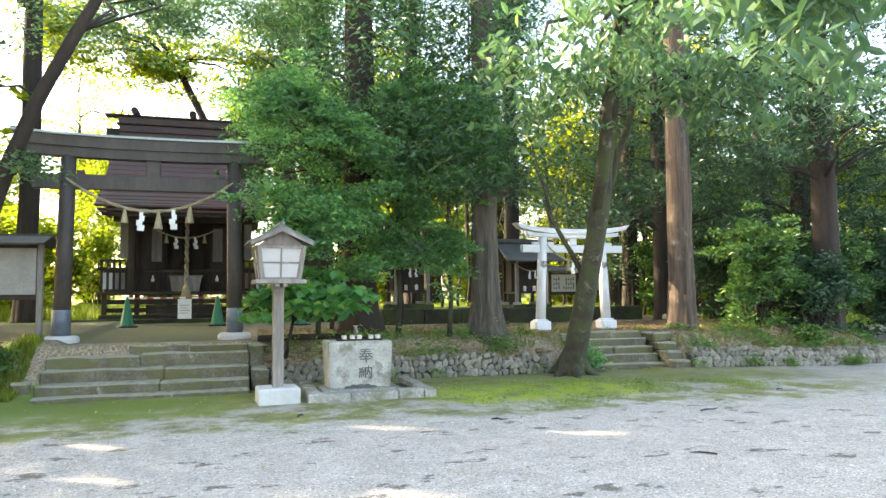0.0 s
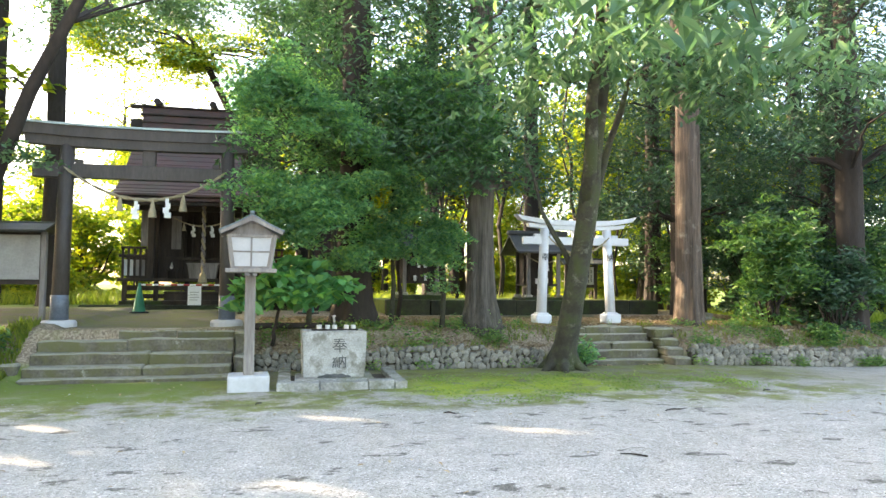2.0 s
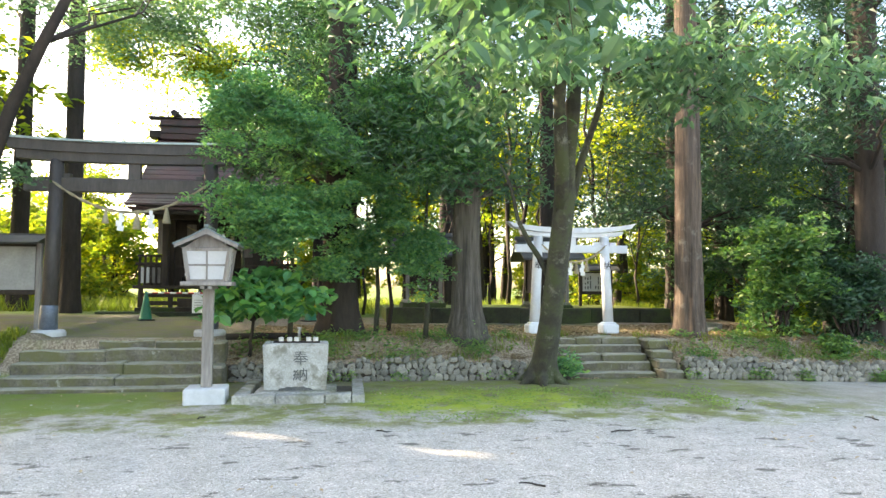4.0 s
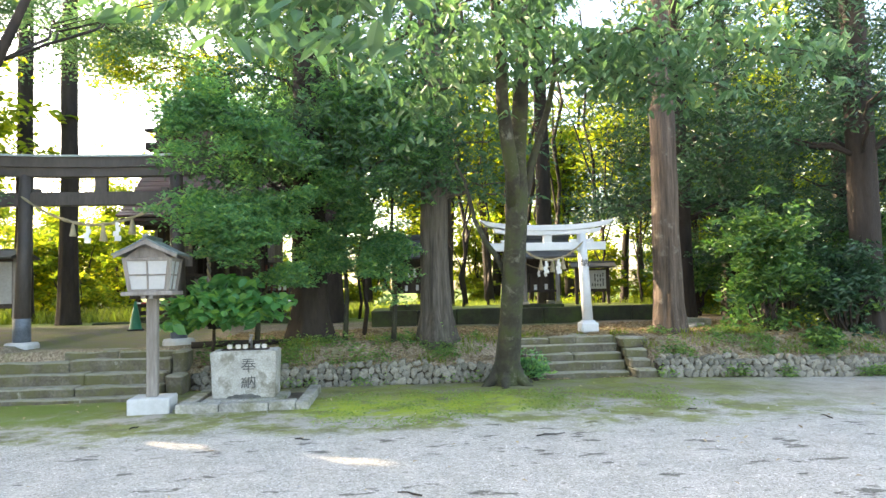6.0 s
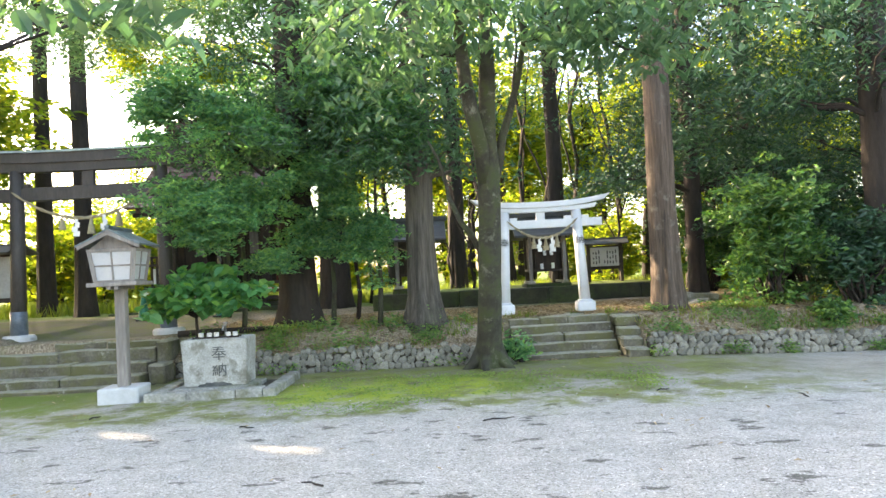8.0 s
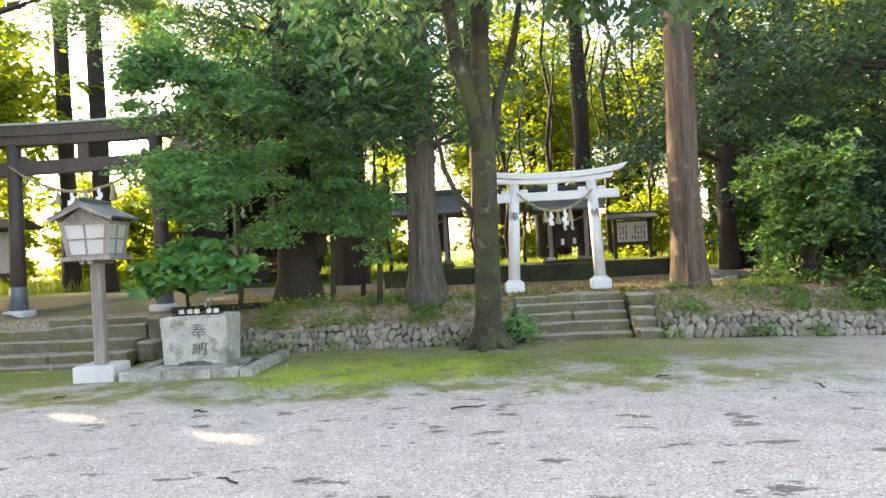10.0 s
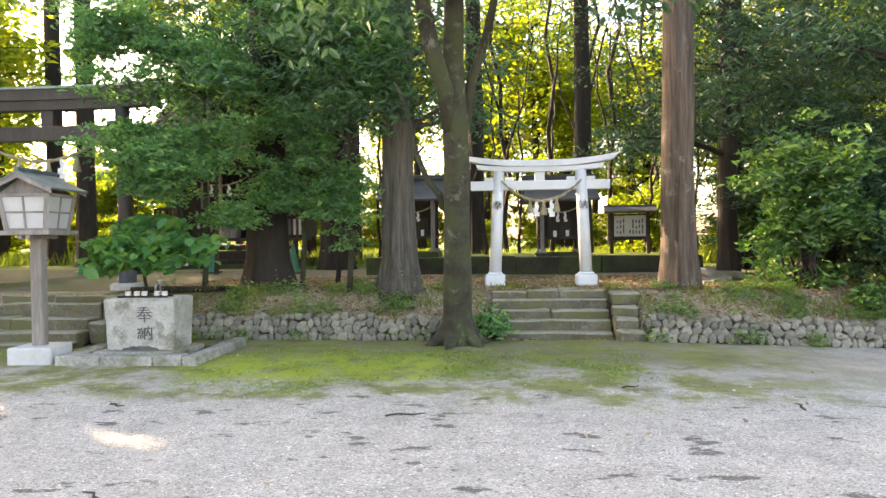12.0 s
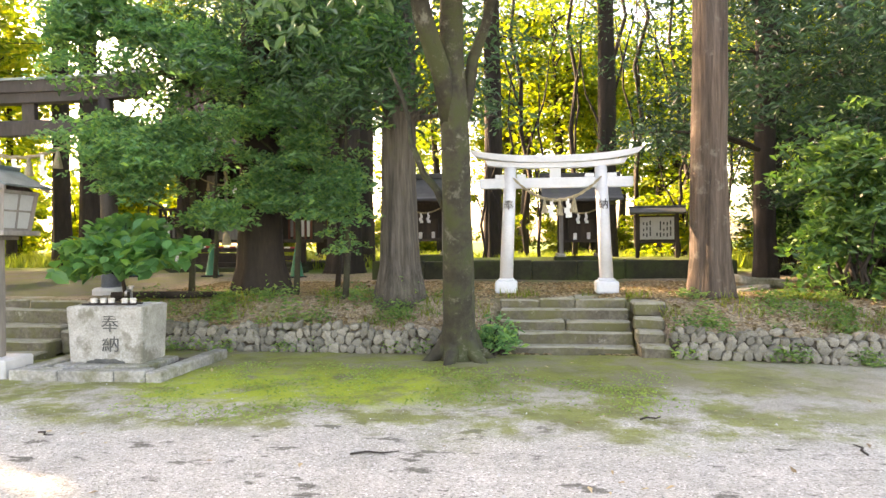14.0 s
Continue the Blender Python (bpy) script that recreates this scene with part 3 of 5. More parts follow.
def straw_rope(name, a, b, sag, radius, hang, label, y_out=0.0, thick_mid=1.3):
    """A sagging twisted rope between two places, with streamers ('s') and tassels ('t') at shares of its length."""
    root = empty(name, pose(*a), label, "rope")
    a, b = Vector(a), Vector(b)
    pts = [(b - a) * (i / 40) + Vector((0, 0, -sag * (1 - (2 * i / 40 - 1) ** 2))) for i in range(41)]
    for k in range(2):
        tw = [p + Vector((0, math.cos(i * 0.95 + k * math.pi), math.sin(i * 0.95 + k * math.pi))) * radius * 0.55 for i, p in enumerate(pts)]
        part("strand", sweep(tw, [radius * (0.6 + (thick_mid - 0.6) * math.sin(math.pi * i / 40)) * 0.62 for i in range(41)], 7), M_STRAW, root, smooth=True)
    for kind, u, s in hang:
        p = (b - a) * u + Vector((0, 0, -sag * (1 - (2 * u - 1) ** 2)))
        (shide if kind == "s" else tassel)(root, p.x, p.z - radius * 0.5, p.y - 0.01, s)
    return root


def writing(name, body, size, m, mat, parent=None, depth=0.004, label=""):
    cu = bpy.data.curves.new(name, "FONT")
    cu.body, cu.size, cu.extrude, cu.align_x, cu.align_y = body, size, depth, "CENTER", "CENTER"
    cu.space_line = 0.95
    cu.materials.append(mat)
    ob = new(name, cu)
    ob.matrix_basis = m
    ob.parent = parent
    if label:
        ob["label"] = label
    return ob


def dark_torii():
    root = empty("dark_torii", pose(-1.02, 13.5, 0.69), "dark grey shrine gate standing above the top step", "torii")
    for sx in (-1, 1):
        base = sx * 1.36
        part("pillar", sweep([(base, 0, 0.1), (base * 0.985, 0, 1.5), (base * 0.965, 0, 3.1)], [0.134, 0.126, 0.116], 20), M_TORII, root, smooth=True)
        part("foot", lathe([(0.28, -0.06), (0.28, 0.06), (0.25, 0.1), (0.16, 0.11)], 16, m=pose(base, 0, 0)), M_CONCRETE, root, "pale concrete foot")
        part("sleeve", lathe([(0.145, 0.1), (0.142, 0.52), (0.136, 0.53)], 20, m=pose(base, 0, 0)), M_SLEEVE, root, "blue grey metal sleeve", True)
        part("wedge", box(base * 0.965 - sx * 0.19 - 0.06, base * 0.965 - sx * 0.19 + 0.06, -0.055, 0.055, 2.78, 2.85, 0.008), M_TORII, root)
    part("tie_beam", box(-1.84, 1.84, -0.06, 0.06, 2.53, 2.78, 0.012), M_TORII, root)
    part("strut", box(-0.11, 0.11, -0.05, 0.05, 2.77, 3.07, 0.008), M_TORII, root)

    def bowed(half, z0, z1, lift, slope):
        n = 16
        lo = [(half * (2 * i / n - 1), z0 + lift * abs(2 * i / n - 1) ** 2.5) for i in range(n + 1)]
        hi = [(half * (2 * i / n - 1) * slope, z1 + lift * abs(2 * i / n - 1) ** 2.5) for i in range(n, -1, -1)]
        return lo + hi
    part("lower_lintel", extrude_outline(bowed(1.95, 3.05, 3.21, 0.05, 1.01), 0.21), M_TORII, root)
    part("upper_lintel", extrude_outline(bowed(2.08, 3.21, 3.39, 0.06, 1.015), 0.3), M_TORII, root)
    part("capping", extrude_outline(bowed(2.14, 3.392, 3.43, 0.06, 1.0), 0.38), M_TORII_CAP, root, "pale metal capping strip")
    straw_rope("straw_rope", (-2.33, 13.33, 3.38), (0.29, 13.33, 3.4), 0.53, 0.027,
               [("s", 0.44, 1.15), ("t", 0.54, 1.2), ("s", 0.63, 1.15), ("t", 0.73, 1.2), ("t", 0.34, 1.0)], "sagging straw rope with paper streamers on the dark gate")


def white_torii():
    root = empty("white_torii", pose(7.33, 14.32, 0.645), "white painted shrine gate with black writing", "torii")
    for sx, word in ((-1, "奉"), (1, "納")):
        bx, tx = sx * 0.78, sx * 0.70
        part("pillar", sweep([(bx, 0, 0.2), ((bx + tx) / 2, 0, 1.1), (tx, 0, 1.99)], [0.108, 0.1, 0.094], 20), M_WHITE, root, smooth=True)
        foot = box(bx - 0.175, bx + 0.175, -0.175, 0.175, 0.0, 0.2, 0.035, seg=2)
        box(bx - 0.13, bx + 0.13, -0.13, 0.13, 0.19, 0.235, 0.02, foot)
        part("foot", foot, M_WHITE, root, "white painted block foot")
        px = bx + (tx - bx) * 0.66
        writing("writing", word, 0.17, pose(px, -0.106, 1.38, 90 - 2.4, 0, 0), M_INK, root, 0.003, "black painted character")
        for s2 in (-1, 1):
            part("wedge", box(tx + s2 * 0.17 - 0.07, tx + s2 * 0.17 + 0.07, -0.05, 0.05, 1.815, 1.875, 0.008), M_WHITE, root)
    part("tie_beam", box(-1.19, 1.19, -0.055, 0.055, 1.655, 1.815, 0.01), M_WHITE, root)
    part("strut", box(-0.085, 0.085, -0.045, 0.045, 1.81, 1.985, 0.006), M_WHITE, root)

    def bowed(h0, h1, z0, z1, lift):
        n = 20
        at = [2 * i / n - 1 for i in range(n + 1)]
        return [(h0 * u, z0 + lift * abs(u) ** 2.6) for u in at] + [(h1 * u, z1 + lift * abs(u) ** 2.6) for u in reversed(at)]
    part("lower_lintel", extrude_outline(bowed(1.06, 1.1, 1.965, 2.05, 0.055), 0.17, bevel=0.006), M_WHITE, root)
    part("upper_lintel", extrude_outline(bowed(1.25, 1.36, 2.05, 2.16, 0.115), 0.24, bevel=0.006), M_WHITE, root)
    straw_rope("straw_rope", (6.67, 14.2, 2.46), (8.03, 14.2, 2.46), 0.36, 0.024,
               [("t", 0.36, 0.9), ("s", 0.44, 0.9), ("t", 0.53, 0.95), ("s", 0.62, 1.0), ("t", 0.69, 0.95)], "straw rope with paper streamers under the white gate")


def gable(half_w, half_d, rise, thick, over=0.0, curve=0.0, n=8):
    """A roof whose ridge runs along y: an outline in x and z, given depth."""
    top = [(half_w * (2 * i / (2 * n) - 1), rise * (1 - abs(i / n - 1)) - curve * math.sin(math.pi * (1 - abs(i / n - 1)))) for i in range(2 * n + 1)]
    return extrude_outline(top + [(x * 0.985, z - thick) for x, z in reversed(top)], 2 * half_d)


def lantern():
    root = empty("wooden_lantern", pose(0.9, 10.46, 0, 0, 0, 4), "weathered grey wooden lantern with white panes on a concrete block", "lantern")
    part("base_block", worn(box(-0.27, 0.27, -0.25, 0.25, -0.03, 0.205, 0.018), 0.004), M_CONCRETE, root, "pale concrete block")
    part("post", box(-0.07, 0.07, -0.07, 0.07, 0.2, 1.58, 0.01), M_LANT, root)
    for sx in (-1, 1):
        part("bracket", box(sx * 0.05 - 0.03, sx * 0.05 + 0.03, -0.3, 0.3, 1.535, 1.58, 0.006), M_LANT, root)
    tray = box(-0.33, 0.33, -0.32, 0.32, 1.58, 1.635, 0.008)
    part("tray", tray, M_LANT, root)
    # body widens upwards: four corner posts, rails, panes with cross bars
    zb, zt, hb, ht = 1.635, 2.09, 0.235, 0.295
    for sx in (-1, 1):
        for sy in (-1, 1):
            part("corner_post", sweep([(sx * hb, sy * hb, zb), (sx * ht, sy * ht, zt)], [0.036, 0.036], 4), M_LANT, root)
    for k in range(4):
        m = pose(0, 0, 0, 0, 0, 90 * k)
        lean = math.degrees(math.atan2(ht - hb, zt - zb))
        pane = extrude_outline([(-hb + 0.02, 0.0), (hb - 0.02, 0.0), (ht - 0.02, 0.46), (-ht + 0.02, 0.46)], 0.006)
        pane.transform(m @ pose(0, -hb, zb, lean))
        pane_ob = part("pane", pane, M_PANE, root, "white frosted pane")
        bars = box(-0.011, 0.011, -0.012, 0.012, 0.0, 0.46, 0.002)
        box(-0.25, 0.25, -0.011, 0.011, 0.215, 0.237, 0.002, bars)
        box(-0.235, 0.235, -0.018, 0.018, 0.0, 0.03, 0.003, bars)
        box(-0.28, 0.28, -0.018, 0.018, 0.415, 0.46, 0.003, bars)
        bars.transform(m @ pose(0, -hb - 0.004, zb, lean))
        part("lattice", bars, M_LANT, pane_ob, "grey wooden bars")
    for sy in (-1, 1):
        part("gable_board", extrude_outline([(-0.3, 2.08), (0.3, 2.08), (0.0, 2.31)], 0.02, pose(0, sy * 0.27, 0)), M_LANT, root)
        barge = bmesh.new()
        for sx in (-1, 1):
            q = extrude_outline([(0, 2.335), (sx * 0.4, 2.14), (sx * 0.4, 2.08), (0, 2.265)], 0.03, pose(0, sy * 0.385, 0))
            tmp = bpy.data.meshes.new("tmp")
            q.to_mesh(tmp)
            q.free()
            barge.from_mesh(tmp)
            bpy.data.meshes.remove(tmp)
        part("barge_board", barge, M_LANT, root)
    part("roof", gable(0.425, 0.41, 0.22, 0.022, curve=0.01), M_ROOF_GREEN, root, "dark green grey metal roof").matrix_basis = pose(0, 0, 2.14)
    part("ridge_cap", box(-0.03, 0.03, -0.42, 0.42, 2.35, 2.395, 0.008), M_ROOF_GREEN, root)


def basin():
    root = empty("stone_water_basin", pose(2.06, 10.98, 0.1, 0, 0, 2), "pale weathered stone basin with carved characters", "basin")
    bm = bmesh.new()
    bot, top, h = (0.435, 0.27), (0.46, 0.30), 0.66
    rings = []
    for (hx, hy), z in ((bot, 0.0), (top, h), ((top[0] - 0.09, top[1] - 0.08), h), ((top[0] - 0.11, top[1] - 0.1), h - 0.28)):
        rings.append([bm.verts.new((sx * hx, sy * hy, z)) for sx, sy in ((-1, -1), (1, -1), (1, 1), (-1, 1))])
    for a, c in zip(rings, rings[1:]):
        for k in range(4):
            bm.faces.new((a[k], a[(k + 1) % 4], c[(k + 1) % 4], c[k]))
    bm.faces.new(rings[0][::-1])
    bm.faces.new(rings[-1])
    bmesh.ops.bevel(bm, geom=bm.edges[:], offset=0.012, segments=2, affect="EDGES")
    part("trough", worn(bm, 0.008, 5), M_BASIN, root)
    # hollow and characters are raised dark pieces: recess shade put into their colour
    arch = extrude_outline([(-0.24, 0.0), (0.24, 0.0), (0.22, 0.025), (0.15, 0.035), (0.12, 0.05), (0.05, 0.045), (0, 0.05), (-0.05, 0.045), (-0.12, 0.05), (-0.15, 0.035), (-0.22, 0.025)], 0.01, pose(0.0, -0.277, 0.004))
    part("foot_hollow_shade", arch, M_CARVE_SHADE, root, "dark inlay for the shade in the hollow under the front")
    for word, z in (("奉", 0.45), ("納", 0.22)):
        writing("carved_character", word, 0.22, pose(0.07, -0.275 - 0.033 * z / 0.66, z, 87, 0, 0), M_CARVE_SHADE, root, 0.003, "carved character")
    water = box(-0.345, 0.345, -0.2, 0.2, 0.5, 0.58, 0)
    m, n, l, b = material("still_water")
    b.inputs["Base Color"].default_value, b.inputs["Roughness"].default_value = (0.02, 0.03, 0.025, 1), 0.04
    part("water", water, m, root, "dark still water")
    # kerb of the drain round the basin
    kerb = empty("basin_kerb", pose(2.14, 10.95, 0), "low stone kerb round the water basin", "kerb")
    for x0, x1, y0, y1 in ((-0.86, -0.3, -0.78, -0.56), (-0.29, 0.36, -0.78, -0.56), (0.37, 0.72, -0.78, -0.56), (0.73, 0.9, -0.78, -0.1), (-0.86, -0.68, -0.55, 0.3), (0.73, 0.9, -0.09, 0.85), (-0.86, -0.68, 0.31, 0.85)):
        part("kerb_stone", worn(box(x0, x1, y0, y1, -0.04, 0.115 + rng.uniform(-0.01, 0.01), 0.012), 0.006, 4, x0), M_SLAB, kerb)
    part("drain_floor", worn(box(-0.69, 0.74, -0.57, 0.6, -0.04, 0.035, 0.0), 0.01), M_EARTH, kerb, "muddy drain floor")
    part("plinth", worn(box(-0.62, 0.5, -0.4, 0.36, 0.0, 0.10, 0.012), 0.006), M_SLAB, kerb, "flat stone slab under the basin")
    # ladle rest, ladles and tap
    rest = empty("ladle_rest", pose(2.07, 10.9, 0.765, 0, 0, 2), "dark bamboo rods lying across the basin", "rest")
    for y in (-0.12, 0.02):
        part("rod", sweep([(-0.33, y, 0.012), (0.33, y, 0.012)], [0.011, 0.011], 8), M_BARK_DARK, rest)
    first = None
    for x in (-0.22, -0.10, 0.0, 0.17, 0.27):
        m4 = pose(2.07 + x, 10.83, 0.789, 0, 0, rng.uniform(-16, 16))
        if first is None:
            first = empty("ladle", m4, "pale wooden ladle resting mouth down on the basin", "ladle", "ladles on the basin")
            part("cup", lathe([(0.036, 0.0), (0.038, 0.05), (0.03, 0.056), (0.005, 0.056)], 14), M_WOODCUP, first, "pale wooden cup")
            part("handle", sweep([(0, 0.035, 0.02), (-0.05, 0.3, 0.0)], [0.008, 0.007], 6), M_BARK_DARK, first, "thin dark handle")
        else:
            copy_thing(first, m4)
    tap = empty("water_tap", pose(2.08, 11.22, 0.755), "small steel tap standing behind the basin", "tap")
    part("pipe", sweep([(0, 0, -0.6), (0, 0, 0.13), (0, -0.02, 0.155), (0, -0.09, 0.16), (0, -0.12, 0.14), (0, -0.12, 0.09)], [0.016] * 6, 8), M_METAL, tap, smooth=True)
    part("valve", lathe([(0.02, 0.15), (0.02, 0.19), (0.035, 0.195), (0.035, 0.21)], 8), M_METAL, tap)


def shrine():
    cx = -0.95
    root = empty("shrine_hall", pose(cx, 20.0, 0.72), "dark timber shrine hall with a red brown sheet roof", "shrine")

    def add(name, *a, mat=M_TIMBER, label="", bevel=0.012):
        return part(name, box(*a, bevel), mat, root, label)
    # stone base, joists and steps
    part("base_slab", worn(box(-2.9, 2.3, -0.1, 0.25, -0.1, 0.14, 0.02), 0.01), M_HEDGE, root, "low mossy stone base")
    part("base_stone", worn(box(-2.1, 2.0, 0.55, 4.4, -0.1, 0.24, 0.02), 0.01), M_HEDGE, root)
    for x in (-2.0, -1.2, -0.4, 0.4, 1.2, 2.0):
        add("floor_post", x - 0.06, x + 0.06, 0.7, 0.82, 0.22, 0.76)
    for z in (0.3, 0.52):
        add("floor_rail", -2.05, 2.05, 0.72, 0.8, z, z + 0.12)
    for y, z in ((0.2, 0.26), (0.4, 0.5)):
        add("stair_board", -0.95, 0.95, y, y + 0.3, z - 0.06, z)
        add("stair_riser", -0.95, 0.95, y + 0.06, y + 0.1, -0.08, z - 0.06)
    add("porch_floor", -2.15, 2.15, 0.5, 1.5, 0.76, 0.85)
    # hall body
    add("back_wall", -1.5, 1.5, 3.9, 4.0, 0.76, 3.0)
    for sx in (-1, 1):
        add("side_wall", sx * 1.5 - 0.05, sx * 1.5 + 0.05, 1.3, 4.0, 0.76, 3.0)
        for y in (0.7, 1.35):
            add("column", sx * 1.34 - 0.085, sx * 1.34 + 0.085, y - 0.085, y + 0.085, 0.84, 2.95)
            add("column_block", sx * 1.34 - 0.16, sx * 1.34 + 0.16, y - 0.1, y + 0.1, 2.8, 2.9)
        add("door_panel", sx * 0.95 - 0.35, sx * 0.95 + 0.35, 1.36, 1.42, 0.86, 2.7)
        part("pale_panel", box(sx * 0.8 - 0.13, sx * 0.8 + 0.13, 1.335, 1.355, 1.68, 2.62, 0.004), M_TIMBER_PALE, root, "pale timber door panel")
        part("pale_post", box(sx * 1.62 - 0.1, sx * 1.62 + 0.1, 1.25, 1.27, 1.75, 2.75, 0.004), M_TIMBER_PALE, root, "pale timber wall board")
        # side wings with white screens and a rail
        add("wing_wall", sx * 1.8 - 0.3, sx * 1.8 + 0.3, 1.3, 2.6, 0.85, 1.5)
        add("wing_top", sx * 1.8 - 0.42, sx * 1.8 + 0.42, 0.95, 2.7, 1.42, 1.5)
        add("wing_cap", sx * 1.85 - 0.33, sx * 1.85 + 0.33, 1.0, 1.06, 1.66, 1.72)
        for i in range(5):
            x = sx * (1.52 + 0.15 * i)
            # right-hand posts get the timber with sunlight in its colour
            add("wing_post", x - 0.03, x + 0.03, 1.0, 1.05, 0.85, 1.66, mat=M_TIMBER_SUNLIT if sx > 0 else M_TIMBER, bevel=0.004)
        for i in range(4):
            x = sx * (1.595 + 0.15 * i)
            part("screen", box(x - 0.052, x + 0.052, 1.035, 1.045, 0.92, 1.36, 0.0), M_PAPER if i > 1 else M_TIMBER_PALE, root, "pale paper screen")
    add("inner_wall", -1.45, 1.45, 2.2, 2.26, 0.86, 3.0)
    add("sill", -1.4, 1.4, 1.33, 1.4, 1.38, 1.46)
    add("lattice_board", -1.4, 1.4, 1.42, 1.46, 0.85, 1.38)
    for i in range(15):
        x = -1.3 + i * 0.186
        add("lattice_bar", x - 0.012, x + 0.012, 1.38, 1.42, 1.46, 2.7, bevel=0.003)
    for z, y0 in ((2.7, 0.62), (2.86, 0.45)):
        add("beam", -1.8, 1.8, y0, y0 + 0.16, z, z + 0.13)
    for i in range(24):
        x = -1.95 + i * 0.17
        add("rafter", x - 0.028, x + 0.028, -0.66, 1.2, 2.84, 2.9, mat=M_TIMBER, bevel=0.004)
    # sweeping roof in lapped strips, stepped eave bands and a boxed ridge
    n = 16
    prof = [(-0.85 + 3.05 * i / n, 2.98 + 2.35 * (i / n) ** 1.25) for i in range(n + 1)]
    for pr in (prof, [(4.4 - y, z) for y, z in prof]):
        for k in range(n):
            (ya, za), (yb, zb) = pr[k], pr[k + 1]
            bm = bmesh.new()
            half = 2.02
            vs = [bm.verts.new(p) for p in ((-half, ya, za), (half, ya, za), (half, yb, zb - 0.014), (-half, yb, zb - 0.014))]
            vs2 = [bm.verts.new((v.co.x, v.co.y, v.co.z - 0.05)) for v in vs]
            for f in ((0, 1, 2, 3), (7, 6, 5, 4), (0, 4, 5, 1), (1, 5, 6, 2), (2, 6, 7, 3), (3, 7, 4, 0)):
                bm.faces.new([(vs + vs2)[q] for q in f])
            bmesh.ops.recalc_face_normals(bm, faces=bm.faces[:])
            part("roof_strip", bm, M_ROOF, root, "red brown metal roof strip")
    for k in range(3):
        add("eave_board", -2.0 + 0.06 * k, 2.0 - 0.06 * k, -0.82 + 0.08 * k, -0.72 + 0.08 * k, 2.92 - 0.1 * k, 2.99 - 0.09 * k, mat=M_ROOF if k == 1 else M_TIMBER)
    for sx in (-1, 1):
        gab = extrude_outline([(-0.7, 2.9), (0.6, 3.75), (2.2, 5.2), (3.8, 3.75), (5.1, 2.9)], 0.06, None)
        gab.transform(Matrix.Translation((sx * 1.75, 0, 0)) @ Matrix.Rotation(radians(90), 4, "Z"))
        part("gable_wall", gab, M_TIMBER, root)
    add("ridge_box", -1.92, 1.92, 1.98, 2.42, 5.24, 5.62, mat=M_ROOF)
    add("ridge_band", -1.95, 1.95, 1.94, 2.46, 5.40, 5.43, mat=M_TIMBER)
    add("ridge_board", -1.98, 1.98, 1.92, 2.48, 5.62, 5.67, mat=M_TIMBER)
    add("ridge_beam", -1.95, 1.95, 2.02, 2.38, 5.67, 5.86, mat=M_ROOF)
    add("ridge_cap", -1.98, 1.98, 1.96, 2.44, 5.86, 5.91, mat=M_TIMBER)
    add("ridge_tip", -2.3, -1.9, 2.08, 2.32, 5.86, 5.95, mat=M_TIMBER)
    add("ridge_stub", -2.25, -1.9, 2.0, 2.4, 5.28, 5.5, mat=M_TIMBER)
    for x in (-1.5, 0.05, 1.55):
        part("ridge_log", sweep([(x, 1.8, 6.0), (x, 2.6, 6.0)], [0.1, 0.1], 12), M_TIMBER, root)
    # offering box, bell rope, small rope, altar things
    ob = empty("offering_box", pose(cx + 0.0, 20.85, 1.57), "grey timber offering box on the shrine porch", "box")
    part("body", extrude_outline([(-0.34, 0), (0.34, 0), (0.4, 0.4), (-0.4, 0.4)], 0.34), M_TIMBER_PALE, ob)
    part("rim", box(-0.43, 0.43, -0.2, 0.2, 0.395, 0.43, 0.006), M_TIMBER_PALE, ob)
    rope = empty("bell_rope", pose(cx + 0.04, 20.42, 3.55), "thick twisted bell rope hanging before the shrine", "rope")
    for k in range(2):
        tw = [(0.028 * math.cos(i * 0.6 + k * math.pi), 0.028 * math.sin(i * 0.6 + k * math.pi), -0.036 * i) for i in range(52)]
        part("strand", sweep(tw, [0.034] * 52, 7), M_ROPE_DARK if k else M_STRAW, rope, smooth=True)
    part("tuft", lathe([(0.03, -1.8), (0.07, -1.85), (0.13, -2.1), (0.1, -2.12)], 12), M_STRAW, rope)
    straw_rope("straw_rope", (cx - 0.75, 20.5, 3.22), (cx + 0.75, 20.5, 3.22), 0.22, 0.02, [("t", 0.18, 0.9), ("s", 0.34, 1.1), ("s", 0.66, 1.1), ("t", 0.82, 0.9)],
               "thin straw rope with paper streamers across the shrine porch")
    for x in (-0.85, 0.8):
        st = empty("offering_stand", pose(cx + x, 21.0, 1.57), "small dark offering stand on the porch", "stand", "offering stands")
        part("top", box(-0.16, 0.16, -0.1, 0.1, 0.24, 0.27, 0.004), M_TIMBER, st)
        for sx in (-1, 1):
            part("leg", box(sx * 0.12 - 0.02, sx * 0.12 + 0.02, -0.08, 0.08, 0, 0.24, 0.004), M_TIMBER, st)
        part("vessel", lathe([(0.03, 0.27), (0.05, 0.32), (0.02, 0.38), (0.022, 0.44)], 10), M_PAPER, st, "white porcelain vessel")


def traffic_cone(m, first=[None]):
    if first[0] is not None:
        return copy_thing(first[0], m)
    c = empty("traffic_cone", m, "green plastic traffic cone standing before the shrine", "cone", "green cones")
    part("shell", lathe([(0.15, 0.03), (0.145, 0.06), (0.03, 0.68), (0.028, 0.7), (0.012, 0.7)], 20), M_GREEN, c, smooth=True)
    part("base", box(-0.19, 0.19, -0.19, 0.19, 0.0, 0.035, 0.012), M_BLACK, c, "flat black rubber base")
    first[0] = c
    return c


